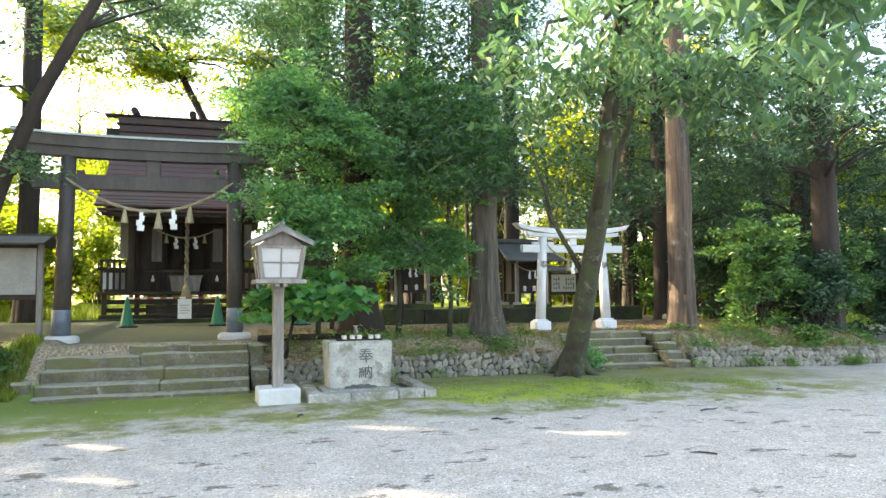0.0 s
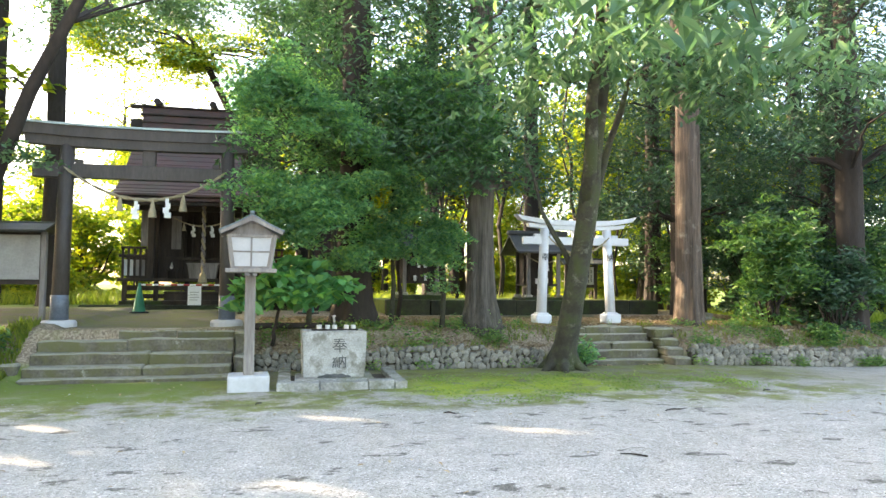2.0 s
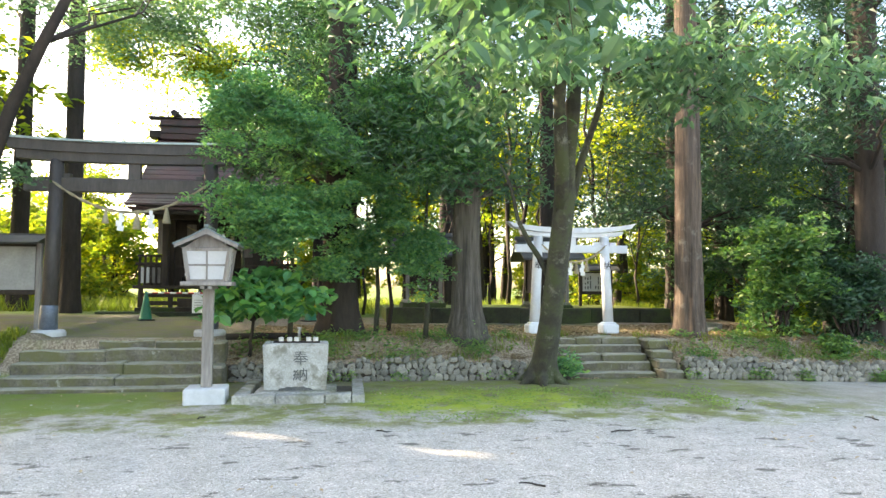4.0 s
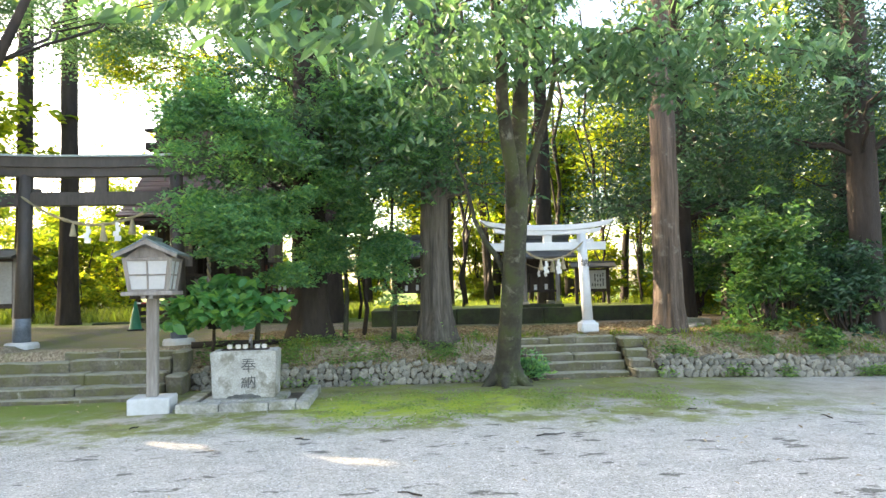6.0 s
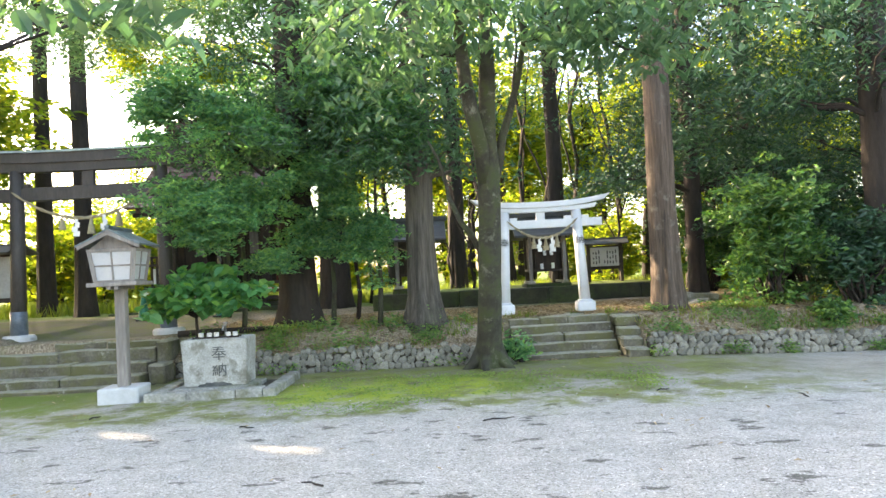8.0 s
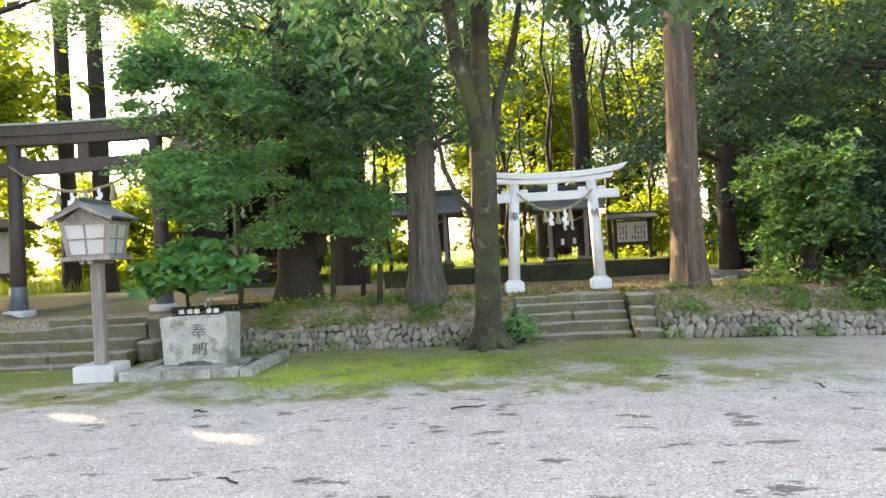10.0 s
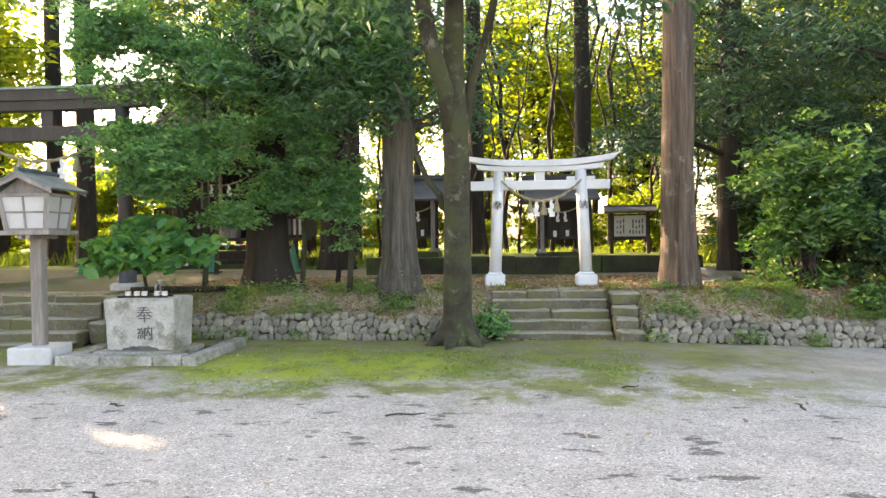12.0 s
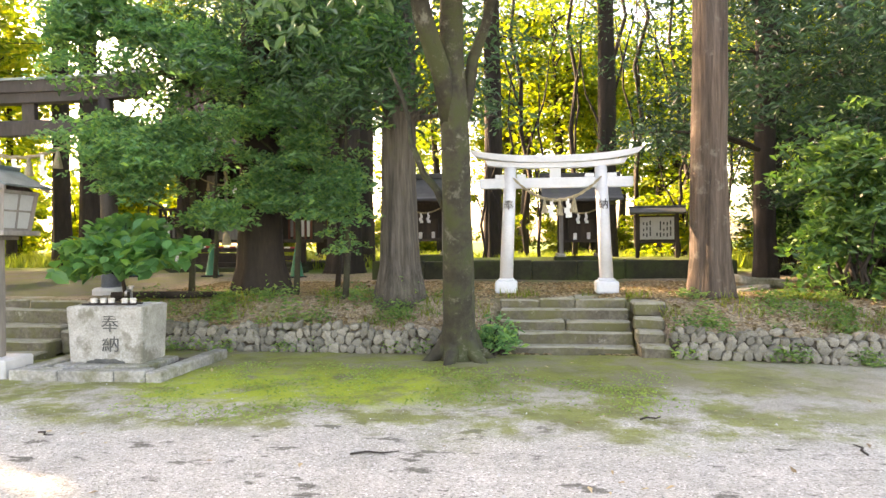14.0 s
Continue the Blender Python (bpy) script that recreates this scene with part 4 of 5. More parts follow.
def cones():
    spots = [(-2.0, 17.9), (-0.05, 17.8), (1.87, 17.85)]
    for x, y in spots:
        traffic_cone(pose(x, y, ground_z(x, y) + 0.0, 0, 0, rng.uniform(0, 40)))
    for (x0, y0), (x1, y1) in zip(spots, spots[1:]):
        za, zb = ground_z(x0, y0) + 0.655, ground_z(x1, y1) + 0.655
        bar = empty("cone_bar", pose(x0, y0, za), "red and white plastic bar between green cones", "bar", "bars between cones")
        d = Vector((x1 - x0, y1 - y0, zb - za))
        k = 14
        for i in range(k):
            a, b = d * (i / k), d * ((i + 1) / k)
            part("band", sweep([a, b], [0.019, 0.019], 8), M_RED if i % 2 else M_PAPER, bar)
    sh = empty("paper_notice", pose(-0.77, 17.83, 1.02), "white paper notice hung on the barrier bar", "notice")
    part("sheet", box(-0.15, 0.15, -0.03, -0.018, -0.1, 0.35, 0.002), M_PAPER, sh)
    for i in range(4):
        part("line", box(-0.1, 0.1 - 0.03 * (i % 2), -0.033, -0.031, 0.2 - i * 0.06, 0.214 - i * 0.06, 0), M_SLAB, sh, "faint unreadable line of writing")


def hokora(m, label, name="small_shrine"):
    root = empty(name, m, label, "shrine", "small timber shrines")
    part("stone_foot", worn(box(-0.55, 0.55, -0.5, 0.6, -0.12, 0.06, 0.02), 0.01), M_HEDGE, root, "low mossy stone slab")
    for sx in (-1, 1):
        for y in (-0.38, 0.5):
            part("post", box(sx * 0.42 - 0.045, sx * 0.42 + 0.045, y - 0.045, y + 0.045, 0.05, 1.3, 0.006), M_TIMBER_PALE if y < 0 else M_TIMBER, root)
            part("pad", box(sx * 0.42 - 0.09, sx * 0.42 + 0.09, y - 0.09, y + 0.09, 0.05, 0.13, 0.015), M_SLAB, root)
    part("floor", box(-0.46, 0.46, -0.42, 0.54, 0.36, 0.42, 0.006), M_TIMBER, root)
    part("back_wall", box(-0.42, 0.42, 0.0, 0.04, 0.4, 1.25, 0.004), M_TIMBER, root)
    for sx in (-1, 1):
        part("side_wall", box(sx * 0.4 - 0.015, sx * 0.4 + 0.015, 0.0, 0.5, 0.4, 1.25, 0.004), M_TIMBER, root)
    part("front_beam", box(-0.52, 0.52, -0.42, -0.34, 1.17, 1.27, 0.008), M_TIMBER, root)
    part("inner_box", box(-0.26, 0.26, -0.15, 0.0, 0.42, 0.85, 0.006), M_TIMBER, root)
    for x, z in ((-0.12, 0.46), (0.16, 0.47)):
        part("offering", box(x - 0.035, x + 0.035, -0.24, -0.18, z - 0.04, z + 0.1, 0.004), M_PAPER, root, "small white offering")
    for s, lab in ((-1, "dark sheet roof"), (1, "")):
        bm = bmesh.new()
        n = 6
        rows = [[bm.verts.new((x, (0.08 + s * 0.85 * (1 - u)), 1.26 + 0.52 * u ** 1.3 + dz)) for x in (-0.82, 0.82)] for dz in (0, -0.05) for u in [i / n for i in range(n + 1)]]
        for o in (0, n + 1):
            for i in range(n):
                bm.faces.new((rows[o + i][0], rows[o + i][1], rows[o + i + 1][1], rows[o + i + 1][0]))
        bm.faces.new((rows[0][0], rows[0][1], rows[n + 1][1], rows[n + 1][0]))
        for q in (0, 1):
            for i in range(n):
                bm.faces.new((rows[i][q], rows[i + 1][q], rows[n + 2 + i][q], rows[n + 1 + i][q]))
        bmesh.ops.recalc_face_normals(bm, faces=bm.faces[:])
        part("roof", bm, M_ROOF_DARK, root, lab)
    part("ridge", box(-0.86, 0.86, -0.0, 0.16, 1.74, 1.86, 0.015), M_ROOF_DARK, root)
    r = straw_rope("straw_rope", tuple(m @ Vector((-0.42, -0.44, 1.12))), tuple(m @ Vector((0.42, -0.44, 1.12))), 0.15, 0.016, [("s", 0.42, 0.75), ("s", 0.6, 0.75)],
                   "thin straw rope with paper streamers on a small shrine")
    return root


def notice_board(m, width, z0, z1, roof_z, depth, label, paper, roof_label, lines):
    root = empty("notice_board", m, label, "notice board")
    for sx in (-1, 1):
        part("post", box(sx * (width / 2 + 0.02) - 0.045, sx * (width / 2 + 0.02) + 0.045, -0.045, 0.045, -0.02, roof_z, 0.008), M_TIMBER if paper is M_PANE else M_TIMBER_PALE, root)
    part("back", box(-width / 2, width / 2, -0.02, 0.02, z0, z1, 0.004), M_TIMBER, root)
    pn = part("panel", box(-width / 2 + 0.04, width / 2 - 0.04, -0.034, -0.022, z0 + 0.04, z1 - 0.04, 0.003), paper, root, "pale notice panel")
    part("rail", box(-width / 2 - 0.02, width / 2 + 0.02, -0.04, 0.04, z0 - 0.05, z0, 0.006), M_TIMBER, root)
    for x, z, w, h in lines:
        part("text_bar", box(x - w / 2, x + w / 2, -0.038, -0.036, z, z + h, 0), M_INK, pn, "bar of unreadable writing")
    for s in (-1, 1):
        bm = extrude_outline([(-width / 2 - 0.2, 0), (width / 2 + 0.2, 0), (width / 2 + 0.2, 0.03), (-width / 2 - 0.2, 0.03)], depth)
        bm.transform(pose(0, s * depth * 0.44, roof_z + 0.06, s * -20))
        part("roof", bm, M_ROOF_DARK, root, roof_label)
    part("ridge", box(-width / 2 - 0.22, width / 2 + 0.22, -0.06, 0.06, roof_z + 0.12, roof_z + 0.18, 0.01), M_ROOF_DARK, root)


def retaining_edge():
    root = empty("retaining_wall_low", pose(0, 0, 0), "low dark mossy stone edge before the small shrines", "wall", kind="structure")
    x = 3.7
    while x < 10.6:
        w = rng.uniform(0.7, 1.3)
        part("block", worn(box(x + 0.006, min(x + w, 10.9) - 0.006, 17.2 + rng.uniform(-0.015, 0.015), 17.6, 0.6, 1.08 + rng.uniform(-0.02, 0.015), 0.02), 0.015, 2, x), M_HEDGE, root)
        x += w
    part("fill", worn(box(3.7, 10.9, 17.55, 21.2, 0.6, 1.05, 0.0), 0.02, 1.0), M_TURF, root, "grassy raised earth")


dark_torii()
white_torii()
lantern()
basin()
shrine()
cones()
retaining_edge()
hokora(pose(4.68, 18.4, 1.12), "small dark timber shrine on the raised edge")
hokora(pose(8.0, 18.4, 1.07), "small dark timber shrine seen through the white gate")
notice_board(pose(9.85, 19.8, 0.78, 0, 0, -8), 0.84, 0.66, 1.26, 1.3, 0.42, "roofed wooden notice board with a white panel", M_PANE, "dark sheet roof",
             [(-0.3 + 0.075 * (i % 9), 1.04 - 0.13 * (i // 9) - 0.02 * (i % 2), 0.03, 0.06 + 0.02 * (i % 3)) for i in range(27) if i not in (3, 4, 12, 13, 21)])
notice_board(pose(-3.38, 14.3, 0.72, 0, 0, -4), 0.95, 0.72, 1.6, 1.62, 0.5, "roofed grey timber notice board beside the dark gate", M_BOARD, "pale metal roof",
             [])


# ---- trees ----
def trunk_mesh(name, runs, mat, flute=0, sides=14):
    """Trunk and limbs as one mesh: runs are (points, radii)."""
    bm = bmesh.new()
    for i, (p, r) in enumerate(runs):
        sweep(p, r, (48 if flute else sides) if i == 0 else 7, 0.16, flute if i == 0 else 0, bm)
    me = bpy.data.meshes.new(name)
    bm.to_mesh(me)
    bm.free()
    me.materials.append(mat)
    me.polygons.foreach_set("use_smooth", [True] * len(me.polygons))
    return me


def bend(a, b, k=6, sway=0.12, droop=0.0):
    a, b = Vector(a), Vector(b)
    L = (b - a).length
    return [a.lerp(b, i / k) + Vector((noise.noise(a + Vector((i * 0.7, 0, 0))), noise.noise(a + Vector((0, i * 0.7, 3))), noise.noise(a + Vector((0, 0, i * 0.7))))) * sway * L * 0.3 * math.sin(math.pi * i / k)
            + Vector((0, 0, droop * L * math.sin(math.pi * i / k))) for i in range(k + 1)]


def limbs_to(spine, centres, r0, share=14):
    """Limbs from a trunk's line to some of the crown's sprays."""
    runs = []
    pick = centres[:: max(1, len(centres) // share)]
    for c in pick:
        c = Vector(c)
        s = min(spine, key=lambda p: abs((c.z - 0.35 * math.hypot(c.x - p.x, c.y - p.y)) - p.z))
        k = 6
        runs.append((bend(s, c, k, 0.5, 0.08), [r0 * (1 - 0.82 * i / k) for i in range(k + 1)]))
    return runs


def tree(name, label, m, spine, radii, bark, crowns, leaf_size, leaf_mat, per, spray, limb=0.05, share=14, flute=0, group="", flat=0.6, droop=0.25, slim=0.45, lobes=False, thick=0.3, extra=()):
    root = empty(name, m, label, "tree", group)
    spine = [Vector(p) for p in spine]
    cs = np.concatenate([c if isinstance(c, np.ndarray) else blob(*c) for c in crowns])
    runs = [(spine, radii)] + list(extra) + limbs_to(spine[len(spine) // 3:], cs, limb, share)
    put("trunk", trunk_mesh("trunk", runs, bark, flute), root)
    spots = sprays(cs, per, spray, thick)
    if m.translation.x < 6:
        spots = spots[outside_gaps(spots, m)]
    put("crown", leaves("crown", spots, leaf_size, leaf_mat, flat, droop, slim, None, lobes), root)
    return root


def straight(h, r, lean=(0, 0), flare=1.5, n=14, taper=0.5):
    pts, rad = [], []
    for i in range(n + 1):
        u = (i / n) ** 1.6
        pts.append((lean[0] * u + 0.03 * noise.noise(Vector((i, r, 0))), lean[1] * u, -0.15 + (h + 0.15) * u))
        rad.append(r * (1 - taper * u) * (1 + (flare - 1) * math.exp(-u * h / 0.35)))
    return pts, rad


def cedar(x, y, h, r, low, label, flare=1.5, lean=(0, 0), width=2.2, count=150, group="tall cedars", bark=None, leaf=None, skirt=False):
    p, rad = straight(h, r, lean, flare)
    return tree("cedar_tree", label, pose(x, y, ground_z(x, y), 0, 0, 0), p, rad, bark or M_CEDAR,
                [tiers(low, h, width, count) if skirt else ((lean[0] * 0.7, lean[1] * 0.7, (low + h) / 2), (width, width, (h - low) / 2 + 0.5), count, 0.15)],
                0.16, leaf or L_CEDAR, 42, 0.7, 0.05, 26, 7, group, 0.45, 0.5, 0.3, thick=0.45)


cedar(9.46, 13.5, 15, 0.27, 6.6, "tall cedar with red brown bark beside the steps", 1.4)
cedar(5.0, 13.45, 14, 0.27, 3.1, "tall cedar with fluted grey brown trunk", 1.8, width=1.6, count=260, bark=M_CEDAR_GREY, skirt=True)
cedar(2.62, 14.0, 14, 0.33, 3.7, "old dark cedar with a wide root flare", 1.9, width=2.5, count=420, bark=M_BARK_DARK, skirt=True)
cedar(2.45, 19.7, 15, 0.4, 3.5, "dark cedar behind the green cone", 1.5, width=2.6, count=190, bark=M_BARK_DARK)
cedar(-4.65, 20.3, 16, 0.26, 6.4, "tall dark cedar beside the shrine hall", 1.4, width=2.0, count=110, bark=M_BARK_DARK)
cedar(-6.7, 22.0, 17, 0.26, 6.2, "slender dark cedar behind the shrine", 1.3, width=2.3, count=130, bark=M_BARK_DARK)
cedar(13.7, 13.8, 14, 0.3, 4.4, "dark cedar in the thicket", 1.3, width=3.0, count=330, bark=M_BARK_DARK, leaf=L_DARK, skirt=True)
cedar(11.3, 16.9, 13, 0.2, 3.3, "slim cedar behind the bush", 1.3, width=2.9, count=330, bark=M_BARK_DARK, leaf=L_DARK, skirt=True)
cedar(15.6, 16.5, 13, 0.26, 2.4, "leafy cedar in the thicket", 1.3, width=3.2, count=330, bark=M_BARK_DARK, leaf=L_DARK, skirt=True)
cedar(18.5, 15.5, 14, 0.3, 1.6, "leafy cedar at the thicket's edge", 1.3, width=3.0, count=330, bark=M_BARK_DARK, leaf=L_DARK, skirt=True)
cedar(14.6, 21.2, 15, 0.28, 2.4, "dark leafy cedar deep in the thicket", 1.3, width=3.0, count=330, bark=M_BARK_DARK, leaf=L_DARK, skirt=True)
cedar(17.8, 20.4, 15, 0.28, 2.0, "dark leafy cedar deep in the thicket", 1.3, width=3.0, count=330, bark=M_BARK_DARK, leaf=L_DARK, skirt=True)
cedar(8.9, 21.5, 15, 0.26, 4.0, "dark cedar behind the small shrine", 1.3, width=2.4, count=170, bark=M_BARK_DARK)
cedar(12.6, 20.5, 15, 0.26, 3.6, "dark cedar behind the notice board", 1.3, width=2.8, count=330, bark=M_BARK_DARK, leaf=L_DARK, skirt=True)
cedar(1.9, 23.8, 16, 0.34, 4.0, "cedar behind the shrine hall", 1.3, width=2.4, count=150, bark=M_BARK_DARK)
cedar(5.9, 22.8, 16, 0.28, 4.5, "cedar in the sunlit wood", 1.3, width=2.2, count=150, bark=M_BARK_DARK)


def leaning_tree():
    """The forked tree at the foot of the bank, which leans over the gravel."""
    root = empty("forked_tree", pose(6.04, 11.92, 0.0), "mossy grey forked tree leaning over the gravel", "tree")
    spine = [(0, 0.03, -0.1), (0, 0.0, 0.08), (0.0, -0.05, 0.25), (0.01, -0.12, 0.5), (0.03, -0.36, 1.1), (0.05, -0.62, 1.8), (0.06, -0.86, 2.5), (0.06, -1.03, 3.0), (0.06, -1.16, 3.5), (0.09, -1.34, 4.3), (0.1, -1.55, 5.2), (0.14, -1.86, 6.6)]
    rad = [0.31, 0.26, 0.22, 0.2, 0.18, 0.168, 0.162, 0.155, 0.13, 0.112, 0.09, 0.055]
    runs = [([Vector(p) for p in spine], rad),
            (bend((0.03, -0.95, 2.75), (-0.54, -2.75, 5.8), 6, 0.15), [0.12, 0.115, 0.105, 0.09, 0.08, 0.07, 0.055]),
            (bend((0.12, -0.9, 2.7), (0.7, -1.26, 5.0), 6, 0.2), [0.08, 0.07, 0.065, 0.055, 0.05, 0.04, 0.03]),
            (bend((-0.06, -0.55, 1.75), (-0.8, -0.3, 3.6), 6, 0.4), [0.05, 0.046, 0.042, 0.037, 0.03, 0.025, 0.018])]
    for a in (15, 80, 140, 200, 255, 320):
        dx, dy = math.cos(radians(a)), math.sin(radians(a))
        runs.append(([Vector((0.05 * dx, -0.06 + 0.05 * dy, 0.5)), Vector((0.14 * dx, -0.02 + 0.14 * dy, 0.26)), Vector((0.24 * dx, 0.24 * dy, 0.1)), Vector((0.36 * dx, 0.36 * dy, 0.02)), Vector((0.5 * dx, 0.5 * dy, -0.06))], [0.10, 0.115, 0.10, 0.07, 0.03]))
    forks = [Vector((-0.5, -2.6, 5.5)), Vector((0.12, -1.8, 6.2)), Vector((0.67, -1.24, 4.8)), Vector((0.1, -1.5, 4.9)), Vector((-0.35, -1.4, 4.6))]
    centres = []
    tips = [(-1.5, -1.8, 4.0), (-2.3, -2.4, 4.4), (-1.2, -3.2, 4.4), (0.2, -2.6, 4.6), (1.2, -2.0, 4.4), (2.3, -1.8, 4.3), (3.2, -1.6, 4.4), (-0.6, -1.8, 4.7),
            (1.9, -3.2, 4.7), (0.5, -1.2, 5.6), (2.6, -0.4, 5.6), (-0.8, -4.6, 4.9), (1.0, -4.4, 5.0), (3.5, -3.0, 4.5), (4.2, -2.4, 4.6), (2.2, -5.2, 5.0)]
    for t in tips:
        s = min(forks, key=lambda f: (f - Vector(t)).length)
        k = 8
        path = bend(s, t, k, 0.35, 0.10)
        runs.append((path, [0.045 * (1 - 0.85 * i / k) for i in range(k + 1)]))
        for i in range(3, k + 1):
            for _ in range(4):
                centres.append(np.array(path[i]) + rng.normal(0, 0.36, 3) * np.array([1, 1, 0.4]))
    # the long bough that hangs over the forecourt
    bough = bend((0.1, -1.7, 6.0), (-1.9, -7.0, 4.1), 8, 0.15, 0.1)
    runs.append((bough, [0.06 - 0.004 * i for i in range(9)]))
    for t in ((-2.1, -7.95, 2.88), (-2.55, -7.8, 2.98), (-3.1, -7.85, 3.08), (-2.3, -7.6, 3.15), (-2.9, -7.6, 3.25), (-2.0, -7.5, 3.35)):
        path = bend(bough[-1], t, 6, 0.3, 0.12)
        runs.append((path, [0.014 * (1 - 0.8 * i / 6) for i in range(7)]))
        for i in (3, 4, 5, 6):
            for _ in range(3):
                centres.append(np.array(path[i]) + rng.normal(0, 0.14, 3) * np.array([1, 1, 0.5]))
    put("trunk", trunk_mesh("trunk", runs, M_BARK, 0, 16), root)
    put("crown", leaves("crown", sprays(centres, 12, 0.36, 0.2), 0.165, L_LIME, 0.6, 0.75, 0.24, None, True), root)


leaning_tree()


def camellia(x, y, crowns, per, label, stem=((0, 0, -0.1), (0.05, 0, 0.8), (0, 0.1, 1.8), (0.05, 0, 3.2)), size=0.098, mat=None, spray=0.36):
    return tree("camellia_tree" if mat is None else "leafy_shrub", label, pose(x, y, ground_z(x, y)), stem, [0.05, 0.042, 0.036, 0.02], M_BARK, crowns, size, mat or L_CAMELLIA, per, spray, 0.03, 16,
                slim=0.44, droop=0.35, flat=0.6, thick=0.22)


# dense evergreen between the gates
camellia(1.75, 13.35, [((-0.55, -1.45, 3.7), (0.8, 0.6, 0.85), 90, 0.15), ((-0.2, -1.2, 2.1), (0.95, 0.55, 0.95), 110, 0.15), ((0.1, -1.0, 3.4), (1.0, 0.6, 0.8), 70, 0.15), ((0.75, -0.5, 1.35), (0.7, 0.45, 0.45), 24, 0.15), ((0.1, -0.8, 2.3), (1.5, 0.9, 1.1), 150, 0.15),
                       ((0.3, -0.4, 3.5), (1.25, 1.0, 0.95), 100, 0.15)], 64, "dense dark evergreen tree behind the water basin")
camellia(3.3, 13.7, [((-0.2, -0.45, 1.6), (0.9, 0.4, 0.5), 36, 0.15), ((0.0, -0.3, 2.6), (1.0, 0.7, 1.3), 130, 0.15), ((0.2, -0.2, 4.4), (1.2, 0.9, 1.3), 120, 0.15)], 64, "dense dark evergreen tree against a cedar trunk")
camellia(4.2, 13.3, [((-0.1, -0.1, 1.6), (0.6, 0.45, 0.9), 80, 0.15), ((0.2, -0.1, 3.7), (0.85, 0.7, 1.4), 120, 0.15), ((0.6, -0.5, 3.7), (0.6, 0.4, 1.3), 80, 0.15)], 64, "slim dark evergreen growing beside a cedar")
camellia(2.3, 15.6, [((0, 0, 4.6), (2.4, 1.2, 2.1), 190, 0.2)], 50, "tall dark evergreen in the grove")
camellia(0.3, 17.2, [((0.6, 0, 4.8), (1.3, 1.0, 1.6), 90, 0.2)], 46, "slender evergreen beside the shrine hall")


def broad_shrub():
    root = empty("broad_leaved_shrub", pose(1.15, 12.7, 0.5), "young shrub with broad bright green leaves over the basin", "shrub")
    fork = (0.1, -0.35, 0.5)
    runs, cs = [(bend((0.0, 0, -0.1), fork, 5, 0.2), [0.035, 0.033, 0.03, 0.028, 0.026, 0.024])], []
    for tip in [(-0.75, -0.7, 0.85), (-0.1, -0.8, 1.1), (0.4, -0.75, 1.2), (0.85, -0.6, 1.1), (1.15, -0.5, 0.9), (0.2, -0.4, 1.25), (-0.5, -0.5, 0.75), (0.75, -0.95, 0.9), (-0.85, -0.5, 0.7), (0.2, -1.05, 0.95), (0.6, -0.4, 1.25), (1.05, -0.8, 0.8), (-0.4, -0.9, 0.95), (-0.6, -0.9, 0.5), (0.3, -1.1, 0.6), (0.9, -0.95, 0.5), (1.3, -0.7, 0.55), (-0.95, -0.7, 0.45), (1.5, -0.6, 0.8), (0.0, -1.2, 0.7), (0.65, -1.15, 0.65)]:
        p = bend(fork, (0.35 + (tip[0] - 0.3) * 0.68, tip[1], 0.62 + (tip[2] - 0.45) * 0.85), 6, 0.3, 0.14)
        runs.append((p, [0.016 * (1 - 0.8 * i / 6) for i in range(7)]))
        cs += [np.array(p[i]) + rng.normal(0, 0.12, 3) * np.array([1, 1, 0.4]) for i in (3, 4, 5, 6, 6, 6)]
    put("stem", trunk_mesh("stem", runs, M_BARK_DARK, 0, 7), root)
    put("leaves", leaves("leaves", sprays(cs, 8, 0.25, 0.26), 0.19, L_MAPLE, 0.75, 0.55, 0.42, None, True), root)


broad_shrub()


def bush(name, x, y, radii, count, per, mat, label, size=0.13, z=None, lift=0.75, group=""):
    root = empty(name, pose(x, y, ground_z(x, y) if z is None else z), label, "bush", group)
    cs = blob((0, 0, radii[2] * lift), radii, count, 0.25)
    cs = cs[cs[:, 2] > 0.02]
    runs = [(bend((rng.normal(0, 0.08), rng.normal(0, 0.08), -0.08), c, 5, 0.3), [0.03, 0.026, 0.022, 0.018, 0.012, 0.006]) for c in cs[:: max(1, len(cs) // 14)]]
    put("stem", trunk_mesh("stem", runs, M_BARK_DARK, 0, 6), root)
    put("leaves", leaves("leaves", sprays(cs, per, 0.34, 0.4), size, mat, 0.5, 0.35, 0.42), root)
    return root


bush("evergreen_bush", 11.4, 13.5, (1.2, 0.9, 1.75), 170, 46, L_BUSH, "bright green glossy bush on the bank", 0.14)
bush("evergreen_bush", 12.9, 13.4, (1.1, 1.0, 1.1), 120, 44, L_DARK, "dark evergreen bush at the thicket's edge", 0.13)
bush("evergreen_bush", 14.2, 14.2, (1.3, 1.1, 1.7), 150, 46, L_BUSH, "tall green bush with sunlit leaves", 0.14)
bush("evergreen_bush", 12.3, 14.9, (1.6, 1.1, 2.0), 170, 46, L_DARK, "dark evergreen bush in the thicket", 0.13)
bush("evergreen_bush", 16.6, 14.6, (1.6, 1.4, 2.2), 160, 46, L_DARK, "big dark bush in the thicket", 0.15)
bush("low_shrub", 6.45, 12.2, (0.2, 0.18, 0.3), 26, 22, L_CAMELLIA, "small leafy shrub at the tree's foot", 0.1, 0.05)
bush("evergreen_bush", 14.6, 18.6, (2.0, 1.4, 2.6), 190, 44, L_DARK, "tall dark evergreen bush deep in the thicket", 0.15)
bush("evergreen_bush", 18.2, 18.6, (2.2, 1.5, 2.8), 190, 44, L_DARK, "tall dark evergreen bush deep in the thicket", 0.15)
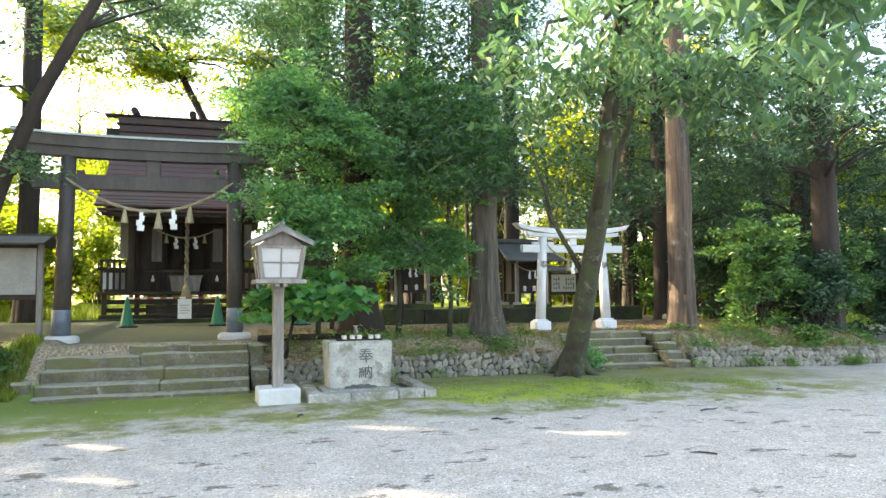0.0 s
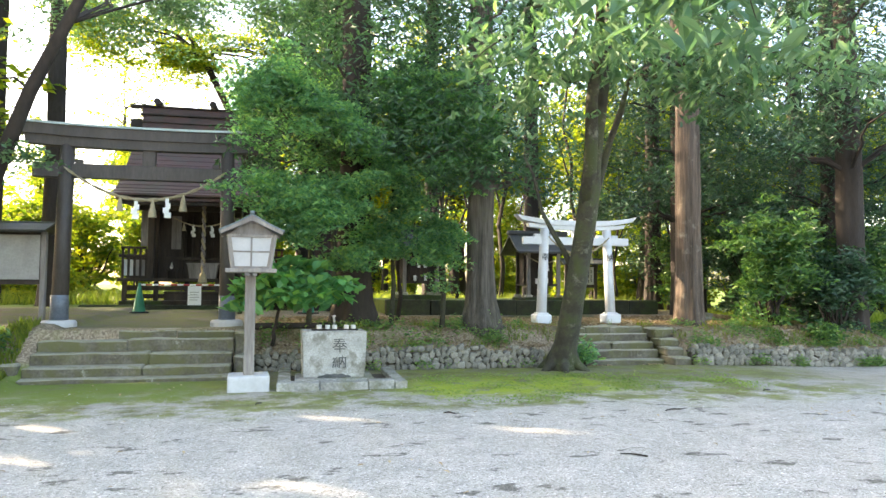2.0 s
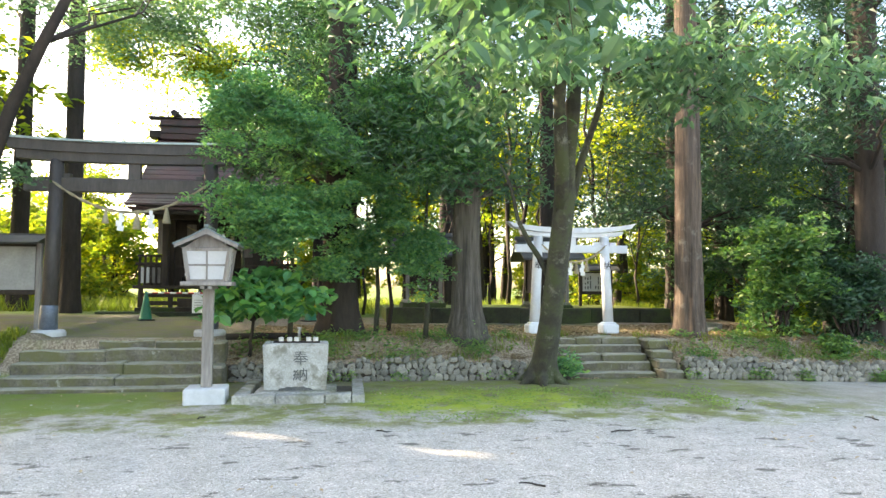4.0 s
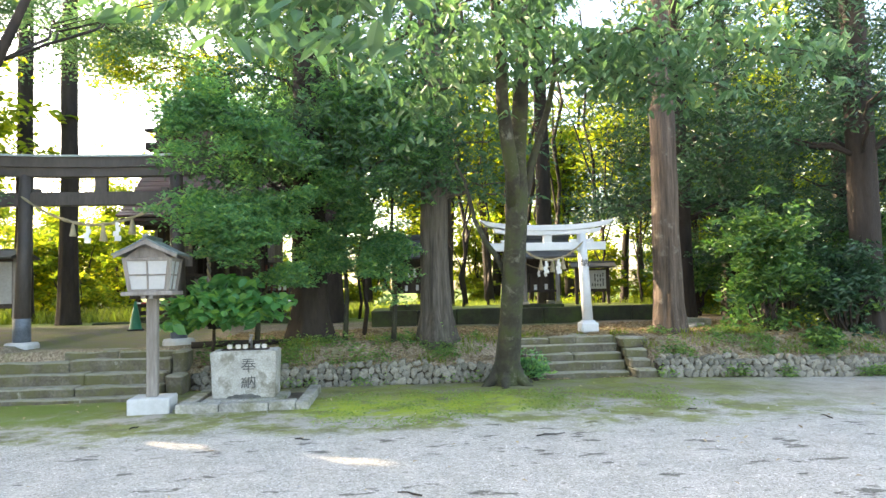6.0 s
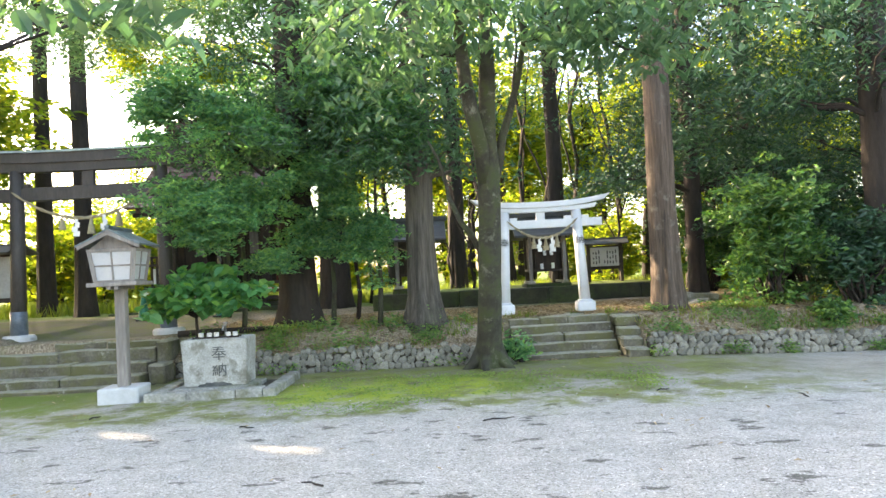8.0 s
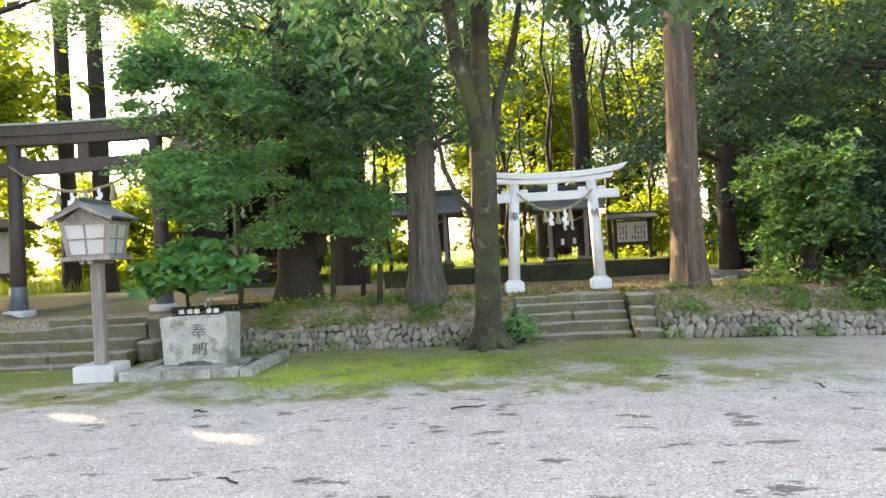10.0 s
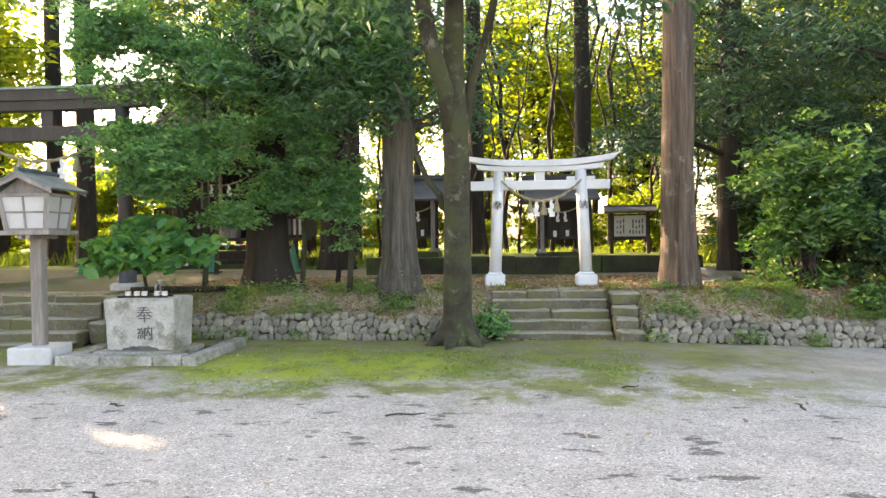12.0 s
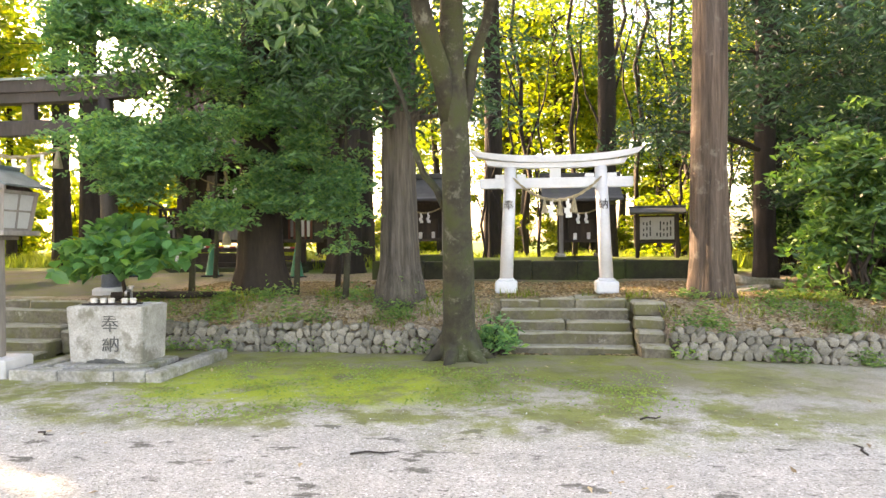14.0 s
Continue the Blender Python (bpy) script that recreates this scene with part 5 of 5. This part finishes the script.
bush("evergreen_bush", 12.1, 18.2, (0.9, 0.8, 1.5), 80, 40, L_BUSH, "green bush beside the notice board", 0.14)
bush("low_shrub", -3.2, 12.1, (0.7, 0.5, 0.45), 50, 30, L_BUSH, "low shrub on the grassy bank", 0.1)
bush("low_shrub", 12.0, 12.75, (0.4, 0.3, 0.25), 26, 24, L_BUSH, "low fern-like plant above the rubble wall", 0.13)


def leaning_dark_tree():
    crowns = [((2.3, 2.4, 6.3), (2.6, 1.6, 1.3), 120, 0.2), ((4.1, 3.2, 6.9), (2.4, 1.5, 1.0), 80, 0.2), ((-0.8, 1.4, 3.2), (0.8, 0.8, 1.5), 50, 0.2), ((0.6, 0.9, 6.4), (1.4, 1.2, 1.0), 50, 0.2), ((0.9, -0.3, 2.7), (0.45, 0.35, 0.3), 8, 0.2)]
    tree("leaning_tree", "dark leaning tree with light leaves beside the gate", pose(-3.6, 12.5, 0.65), [(0, 0, -0.1), (0.2, 0, 1.15), (0.65, -0.2, 2.5), (1.15, -0.5, 3.65), (1.7, -0.8, 4.6), (2.6, -1.1, 6.2)],
         [0.17, 0.14, 0.12, 0.1, 0.085, 0.05], M_BARK_DARK, crowns, 0.1, L_LIME, 50, 0.55, 0.02, 12)
    camellia(-4.3, 13.3, [((0, 0, 2.4), (0.95, 0.9, 1.7), 120, 0.2)], 46, "dark evergreen tree beside the notice board")


leaning_dark_tree()


def roof_tree():
    """The sunlit broad-leaved tree that spreads over the hall from behind."""
    crowns = [((-2.4, 0.2, 8.7), (3.0, 1.8, 1.6), 150, 0.15), ((-5.2, -0.4, 9.3), (2.2, 1.5, 1.7), 120, 0.15), ((0.6, 0, 8.6), (2.0, 1.6, 2.2), 100, 0.15), ((-3.6, 0.3, 11.6), (3.6, 2.0, 1.4), 90, 0.15)]
    tree("spreading_tree", "broad-leaved tree with sunlit yellow green leaves over the hall", pose(0.3, 25.0, 0.5), [(0, 0, -0.1), (-0.1, 0, 2.0), (-0.3, 0, 4.5), (-0.9, 0, 6.6), (-1.9, 0, 8.6), (-3.2, 0, 10.6)],
         [0.24, 0.2, 0.17, 0.13, 0.1, 0.05], M_BARK_DARK, crowns, 0.15, L_FOREST, 44, 0.6, 0.05, 22, slim=0.5)


roof_tree()


# ---- the wood behind ----
def wood():
    kinds = []
    for i in range(4):
        p, rad = straight(9 + 0.4 * i, 0.16 + 0.03 * i, (rng.uniform(-0.8, 0.8), 0), 1.3, taper=0.9)
        kinds.append(tree("forest_tree", "tall backlit tree in the wood behind the shrines", pose((-20, -3.6, 5.8, 12.4)[i], (27, 42, 36, 31)[i], 0.5), p, rad, M_BARK_DARK,
                          [((0, 0, 6.6), (2.7, 2.5, 5.2), 180, 0.15)], 0.21, L_FOREST, 32, 0.85, 0.05, 22, group="trees of the wood", slim=0.5))
    spots = [(x + rng.uniform(-1.2, 1.2), y + rng.uniform(-1, 1)) for y in (25.5, 29, 33.5, 39, 46) for x in np.arange(-26, 46, 4.2 if y < 32 else 5.2)]
    for i, (x, y) in enumerate(spots):
        if (x < 5.5 and y < 37) or (x < 12 and y < 28) or (i % 3 == 1 and y > 36):
            continue
        s = rng.uniform(0.85, 1.25)
        o = copy_thing(kinds[i % 4], pose(x, y, 0.3, 0, 0, rng.uniform(0, 360)))
        o.scale = (s, s, s)
    for i, (x, y) in enumerate(((3.2, 33), (-7.6, 44), (0.8, 38), (-14, 26), (6.6, 31), (9.2, 34))):
        o = copy_thing(kinds[(i + 1) % 4], pose(x, y, 0.3, 0, 0, 40 * i))
        o.scale = (1.15, 1.15, 1.3)
    # side trees, mostly out of view, added as more wood to shade the forecourt
    for i, (x, y) in enumerate(((-7, 9.5), (-6.8, 12.6), (-7.6, 6), (-7.4, 14.1), (-5.8, 11.55), (-9.4, 16.9), (-7.9, 19.6), (-9.8, 23.8), (-12.5, 21), (-15, 17.5), (-9, 11), (-11.5, 14.85), (-13.5, 10.5), (-17, 14), (-12.5, 6.5), (-9, 7), (-16, 8), (-13, 2.5), (-9.5, 13.7), (-11, 18.6))):
        p, rad = straight(9.4, 0.18, (0.4 * (i % 3 - 1), 0), 1.3, taper=0.9)
        tree("forest_tree", "leafy tree added out of view to shade the forecourt", pose(x, y, 0.1), p, rad, M_BARK_DARK, [((0, 0, 6.6), (2.7, 2.5, 5.2), 190, 0.15)], 0.28, L_FOREST, 25, 0.85, 0.03, 12, group="trees of the wood", slim=0.5)
    low = bush("undergrowth_bush", -6.0, 24.5, (1.3, 1.2, 1.1), 80, 34, L_FOREST, "sunlit yellow green undergrowth", 0.17, 0.5, group="undergrowth")
    low2 = bush("undergrowth_bush", 11.0, 23.5, (1.6, 1.2, 1.9), 100, 32, L_FOREST, "sunlit yellow green undergrowth", 0.18, 0.4, group="undergrowth")
    for i in range(70):
        x, y = rng.uniform(-20, 30), rng.uniform(23.0, 34)
        if (-8.5 < x < 2.5 and y < 29) or (2.5 < x < 14 and y < 28.5):
            continue
        o = copy_thing((low, low2)[i % 2], pose(x, y, 0.4, 0, 0, rng.uniform(0, 360)))
        s = rng.uniform(0.6, 1.2)
        o.scale = (s, s, s * rng.uniform(0.7, 1.2))
    for i, x in enumerate(np.arange(-24, 36, 3.0)):
        o = copy_thing(low2, pose(x + rng.uniform(-0.6, 0.6), 36 + rng.uniform(-1.5, 1.5), 0.1, 0, 0, 50 * i))
        o.scale = (1.3, 1.3, rng.uniform(1.2, 1.9))
    # taller shrubs beside the hall
    for x, y, s in ((-9.6, 27.5, 1.4), (-7.7, 27.2, 1.5), (-6.2, 29.0, 1.6), (-11.5, 26.0, 1.4)):
        o = copy_thing(low2, pose(x, y, 0.4, 0, 0, 40 * x))
        o.scale = (s, s, s)
    # thin stems
    stem = empty("sapling", pose(6.2, 20.6, 0.7), "thin bare-stemmed sapling in the wood", "tree", "saplings")
    put("trunk", trunk_mesh("trunk", [(bend((0, 0, -0.1), (0.3, 0, 5), 8, 0.2), [0.05 - 0.004 * i for i in range(9)]), (bend((0.1, 0, 2), (0.9, 0.2, 4), 6, 0.3), [0.025 - 0.003 * i for i in range(7)]),
                                           (bend((0.05, 0, 1.3), (-0.5, 0.2, 3), 6, 0.3), [0.025 - 0.003 * i for i in range(7)])], M_BARK_DARK), stem)
    for x, y in ((9.0, 22.2), (10.6, 21.4), (12.0, 22), (5.6, 22.4), (7.2, 21.8), (3.2, 21.5), (3.6, 14.95), (13.4, 21)):
        copy_thing(stem, pose(x, y, ground_z(x, y), 0, 0, rng.uniform(0, 360)))
    for x, y, s in ((8.2, 24.0, 1.7), (10.2, 25.0, 1.9), (11.3, 23.4, 1.6), (6.9, 25.2, 1.8), (9.4, 26.5, 2.0)):
        o = copy_thing(stem, pose(x, y, ground_z(x, y), 0, 0, 77 * x))
        o.scale = (s, s, s * 1.3)


wood()


# ---- plants and litter on the ground ----
def tufts(name, label, count, where, height, mat, slim=0.12, category="grass"):
    c = []
    while len(c) < count:
        x, y = where()
        c.append((x, y, ground_z(x, y)))
    c = np.array(c)
    k = len(c)
    h = height * rng.uniform(0.4, 1.2, k)[:, None]
    az = rng.uniform(0, 2 * np.pi, k)
    d = np.stack([np.cos(az) * 0.6, np.sin(az) * 0.6, np.ones(k)], 1)
    w = np.stack([-np.sin(az), np.cos(az), np.zeros(k)], 1)
    v = np.stack([c - w * h * slim, c + w * h * slim, c + d * h], 1).reshape(-1, 3)
    t = np.arange(k * 3).reshape(-1, 3)
    return tagged(put(name, fast_mesh(name, v, t, mat)), label, category, kind="stuff")


def patchy(x0, x1, y0, y1, level, scale=1.1):
    def where():
        while True:
            x, y = rng.uniform(x0, x1), rng.uniform(y0, y1)
            if noise.noise(Vector((x * scale, y * scale, 2))) > level:
                return x, y
    return where


def weeds(name, label, spots, where, spread, height, size, mat):
    """Clumps of small broad-leaved weeds."""
    c = []
    for _ in range(spots):
        x, y = where()
        for _ in range(14):
            a, r = rng.uniform(0, 6.28), spread * rng.uniform(0, 1) ** 0.5
            px, py = x + r * math.cos(a), y + r * math.sin(a)
            c.append((px, py, ground_z(px, py) + 0.02 + height * rng.uniform(0, 1) * (1 - 0.6 * r / spread)))
    return tagged(put(name, leaves(name, c, size, mat, 0.55, 0.1, 0.4)), label, "weeds", kind="stuff")


weeds("tall_weeds", "taller feathery weeds rising from the leaf litter", 60, patchy(0.9, 5.8, 12.5, 13.2, 0.15, 2.6), 0.13, 0.4, 0.075, L_WEED)
weeds("bank_weeds", "green weeds on the bank above the rubble wall", 170, patchy(0.9, 5.8, 12.46, 13.5, 0.1, 1.9), 0.15, 0.17, 0.065, L_WEED)
weeds("bank_weeds", "green weeds on the bank beside the narrow steps", 220, patchy(8.6, 14.3, 12.2, 13.5, 0.1, 1.9), 0.15, 0.17, 0.065, L_WEED)
weeds("wall_ivy", "small leaves growing over the rubble wall", 150, patchy(8.7, 14.2, 12.05, 12.3, 0.0, 1.7), 0.11, 0.24, 0.07, L_WEED)
weeds("wall_ivy", "small leaves hanging over the rubble wall", 50, patchy(1.2, 5.7, 12.15, 12.4, 0.1, 2.1), 0.1, 0.22, 0.06, L_WEED)
weeds("forecourt_weeds", "short weeds growing in the mossy ground", 330, patchy(3.0, 8.2, 8.8, 11.2, 0.05, 1.5), 0.3, 0.02, 0.036, L_MOSSLEAF)
tufts("bank_blades", "thin grass blades on the banks", 2600, patchy(0.9, 13.5, 12.5, 13.7, 0.1, 1.7), 0.13, L_GRASS, 0.06)
tufts("bank_grass", "rough grass on the bank beside the gate", 5000, patchy(-5, -2.5, 11.3, 13, -0.1), 0.14, L_GRASS)
tufts("meadow_grass", "sunlit long grass behind the shrines", 40000, patchy(-18, 26, 21.3, 31, -0.3), 0.4, L_GRASS, 0.05)


def scattered(name, label, count, where, size, mat):
    c = []
    while len(c) < count:
        x, y = where()
        c.append((x, y, ground_z(x, y) + 0.012))
    return tagged(put(name, leaves(name, c, size, mat, 0.9, 0.0, 0.5)), label, "leaves", kind="stuff")


scattered("leaf_litter", "brown fallen leaves on the terrace earth", 20000, patchy(0.8, 14.0, 12.3, 16.5, -0.4), 0.075, L_LITTER)
scattered("fallen_leaves", "dry leaves scattered over the gravel", 260, patchy(-4, 14, 1, 12, -0.2), 0.055, L_LITTER)


def pebbles():
    k = 20000
    x, y = rng.uniform(-4, 13, k), 11.0 - 9.5 * rng.uniform(0, 1, k) ** 0.6
    s = 0.0075 * rng.uniform(0.4, 1.0, k) + 0.012 * (rng.uniform(0, 1, k) > 0.985)
    base = np.array([(1, 0, 0), (0, 1, 0), (-1, 0, 0), (0, -1, 0), (0, 0, 0.8)])
    v = (base[None] * s[:, None, None] * rng.uniform(0.6, 1.3, (k, 5, 1)))
    v += np.stack([x, y, np.array([ground_z(a, b) for a, b in zip(x, y)])], 1)[:, None]
    t = (np.arange(k)[:, None, None] * 5 + np.array([(0, 1, 4), (1, 2, 4), (2, 3, 4), (3, 0, 4)])[None]).reshape(-1, 3)
    m, n, l, b = material("loose_pebbles")
    g = n.new("ShaderNodeNewGeometry")
    l.new(ramp(n, l, g.outputs["Random Per Island"], ((0, (0.25, 0.24, 0.23)), (0.6, (0.40, 0.39, 0.375)), (0.93, (0.48, 0.47, 0.455)), (1, (0.75, 0.74, 0.72)))), b.inputs["Base Color"])
    b.inputs["Roughness"].default_value = 0.9
    tagged(put("loose_gravel", fast_mesh("loose_gravel", v.reshape(-1, 3), t, m)), "loose grey gravel on the forecourt", "gravel", kind="stuff")


pebbles()


log = part("fallen_log", sweep([(0.72, 12.92, 0.70), (1.2, 13.05, 0.71), (1.8, 13.2, 0.70), (2.35, 13.42, 0.70)], [0.06, 0.055, 0.05, 0.04], 10, 0.2), M_BARK_DARK, None, smooth=True)
tagged(log, "dark fallen log lying along the terrace edge", "log")


for x, y, size, turn in ((5.85, 8.0, 0.34, 12), (4.3, 6.1, 0.22, 140), (1.1, 9.25, 0.16, 60), (7.9, 9.1, 0.2, 20), (3.2, 8.2, 0.18, -30), (9.2, 8.4, 0.24, 80)):
    tw = sweep([(-size / 2, 0, 0.012), (-size / 6, 0.02, 0.018), (size / 6, -0.01, 0.014), (size / 2, 0.03, 0.012)], [0.008, 0.009, 0.007, 0.004], 6)
    tw.transform(pose(x, y, ground_z(x, y), 0, 0, turn))
    tagged(part("fallen_twig", tw, M_BARK_DARK, None), "dark dry twig lying on the gravel", "twig", "fallen twigs")


# ---- flat stones by the tall cedar ----
for x, y, z, sx, sy, sz, tilt in ((10.5, 15.0, 0.72, 0.42, 0.25, 0.14, 8), (10.25, 14.5, 0.66, 0.3, 0.22, 0.08, -4)):
    bm = worn(box(-sx, sx, -sy, sy, 0, sz, 0.03), 0.04, 2)
    bm.transform(pose(x, y, z, 0, tilt, 20))
    tagged(part("flat_stone", bm, M_SLAB, None), "flat pale stone lying beside the tall cedar", "stone", "flat stones")


# ---- rubble walls, stone by stone ----
def stone_shape(seed, mat):
    r = np.random.default_rng(seed)
    k = 7
    ang = np.sort((np.arange(k) + r.uniform(-0.25, 0.25, k)) * 2 * math.pi / k)
    rad = r.uniform(0.74, 1.2, k)
    v = []
    for share, y in ((0.96, 0.5), (1.0, -0.12), (0.86, -0.38)):
        v += [(math.cos(a) * q * share * 0.5, y, math.sin(a) * q * share * 0.5) for a, q in zip(ang, rad)]
    v.append((r.uniform(-0.12, 0.12), -0.47, r.uniform(-0.12, 0.12)))
    f = []
    for a in (0, k):
        f += [(a + i, a + (i + 1) % k, a + k + (i + 1) % k, a + k + i) for i in range(k)]
    f += [(2 * k + i, 2 * k + (i + 1) % k, 3 * k) for i in range(k)]
    return mesh_of("stone", v, f, mat)


SHAPES = [stone_shape(s, M_RUBBLE) for s in range(9)]


def rubble_wall(name, x0, x1, foot, label):
    root = empty(name, pose(0, 0, 0), label, "wall", kind="structure")
    bm = bmesh.new()
    k = 24
    for i in range(k):
        xa, xb = x0 + (x1 - x0) * i / k, x0 + (x1 - x0) * (i + 1) / k
        y = foot((xa + xb) / 2)
        box(xa, xb, y + 0.06, y + 0.24, -0.15, 0.26 + fall(xa), 0, bm)
    part("earth_core", bm, M_EARTH, root, "dark earth between the stones")
    for row, (z, h) in enumerate(((0.05, 0.175), (0.15, 0.175), (0.245, 0.165), (0.325, 0.12))):
        x = x0 + rng.uniform(0, 0.1)
        while x < x1:
            w = rng.uniform(0.07, 0.165)
            y = foot(x)
            if row == 3 and noise.noise(Vector((x * 2.1, 3, 0))) < -0.02:
                x += w
                continue
            put("stone", SHAPES[rng.integers(9)], root, "", Matrix.Translation((x + w / 2, y + 0.03 + 0.03 * row + rng.uniform(-0.018, 0.018), z + fall(x) + rng.uniform(-0.03, 0.025)))
                @ Matrix.Rotation((-1 if row % 2 else 1) * rng.uniform(-0.25, 1.0), 4, "Y") @ Matrix.Diagonal((w * 1.18, 0.13, h * rng.uniform(0.72, 1.1), 1)))
            x += w
    return root


rubble_wall("rubble_wall_1", 0.85, 5.75, lambda x: 12.36 - 0.12 * smooth(1, 5, x), "low rubble stone wall along the bank")
rubble_wall("rubble_wall_2", 8.66, 14.6, lambda x: 12.1 + 0.08 * smooth(9, 13, x), "low rubble stone wall beside the narrow steps")
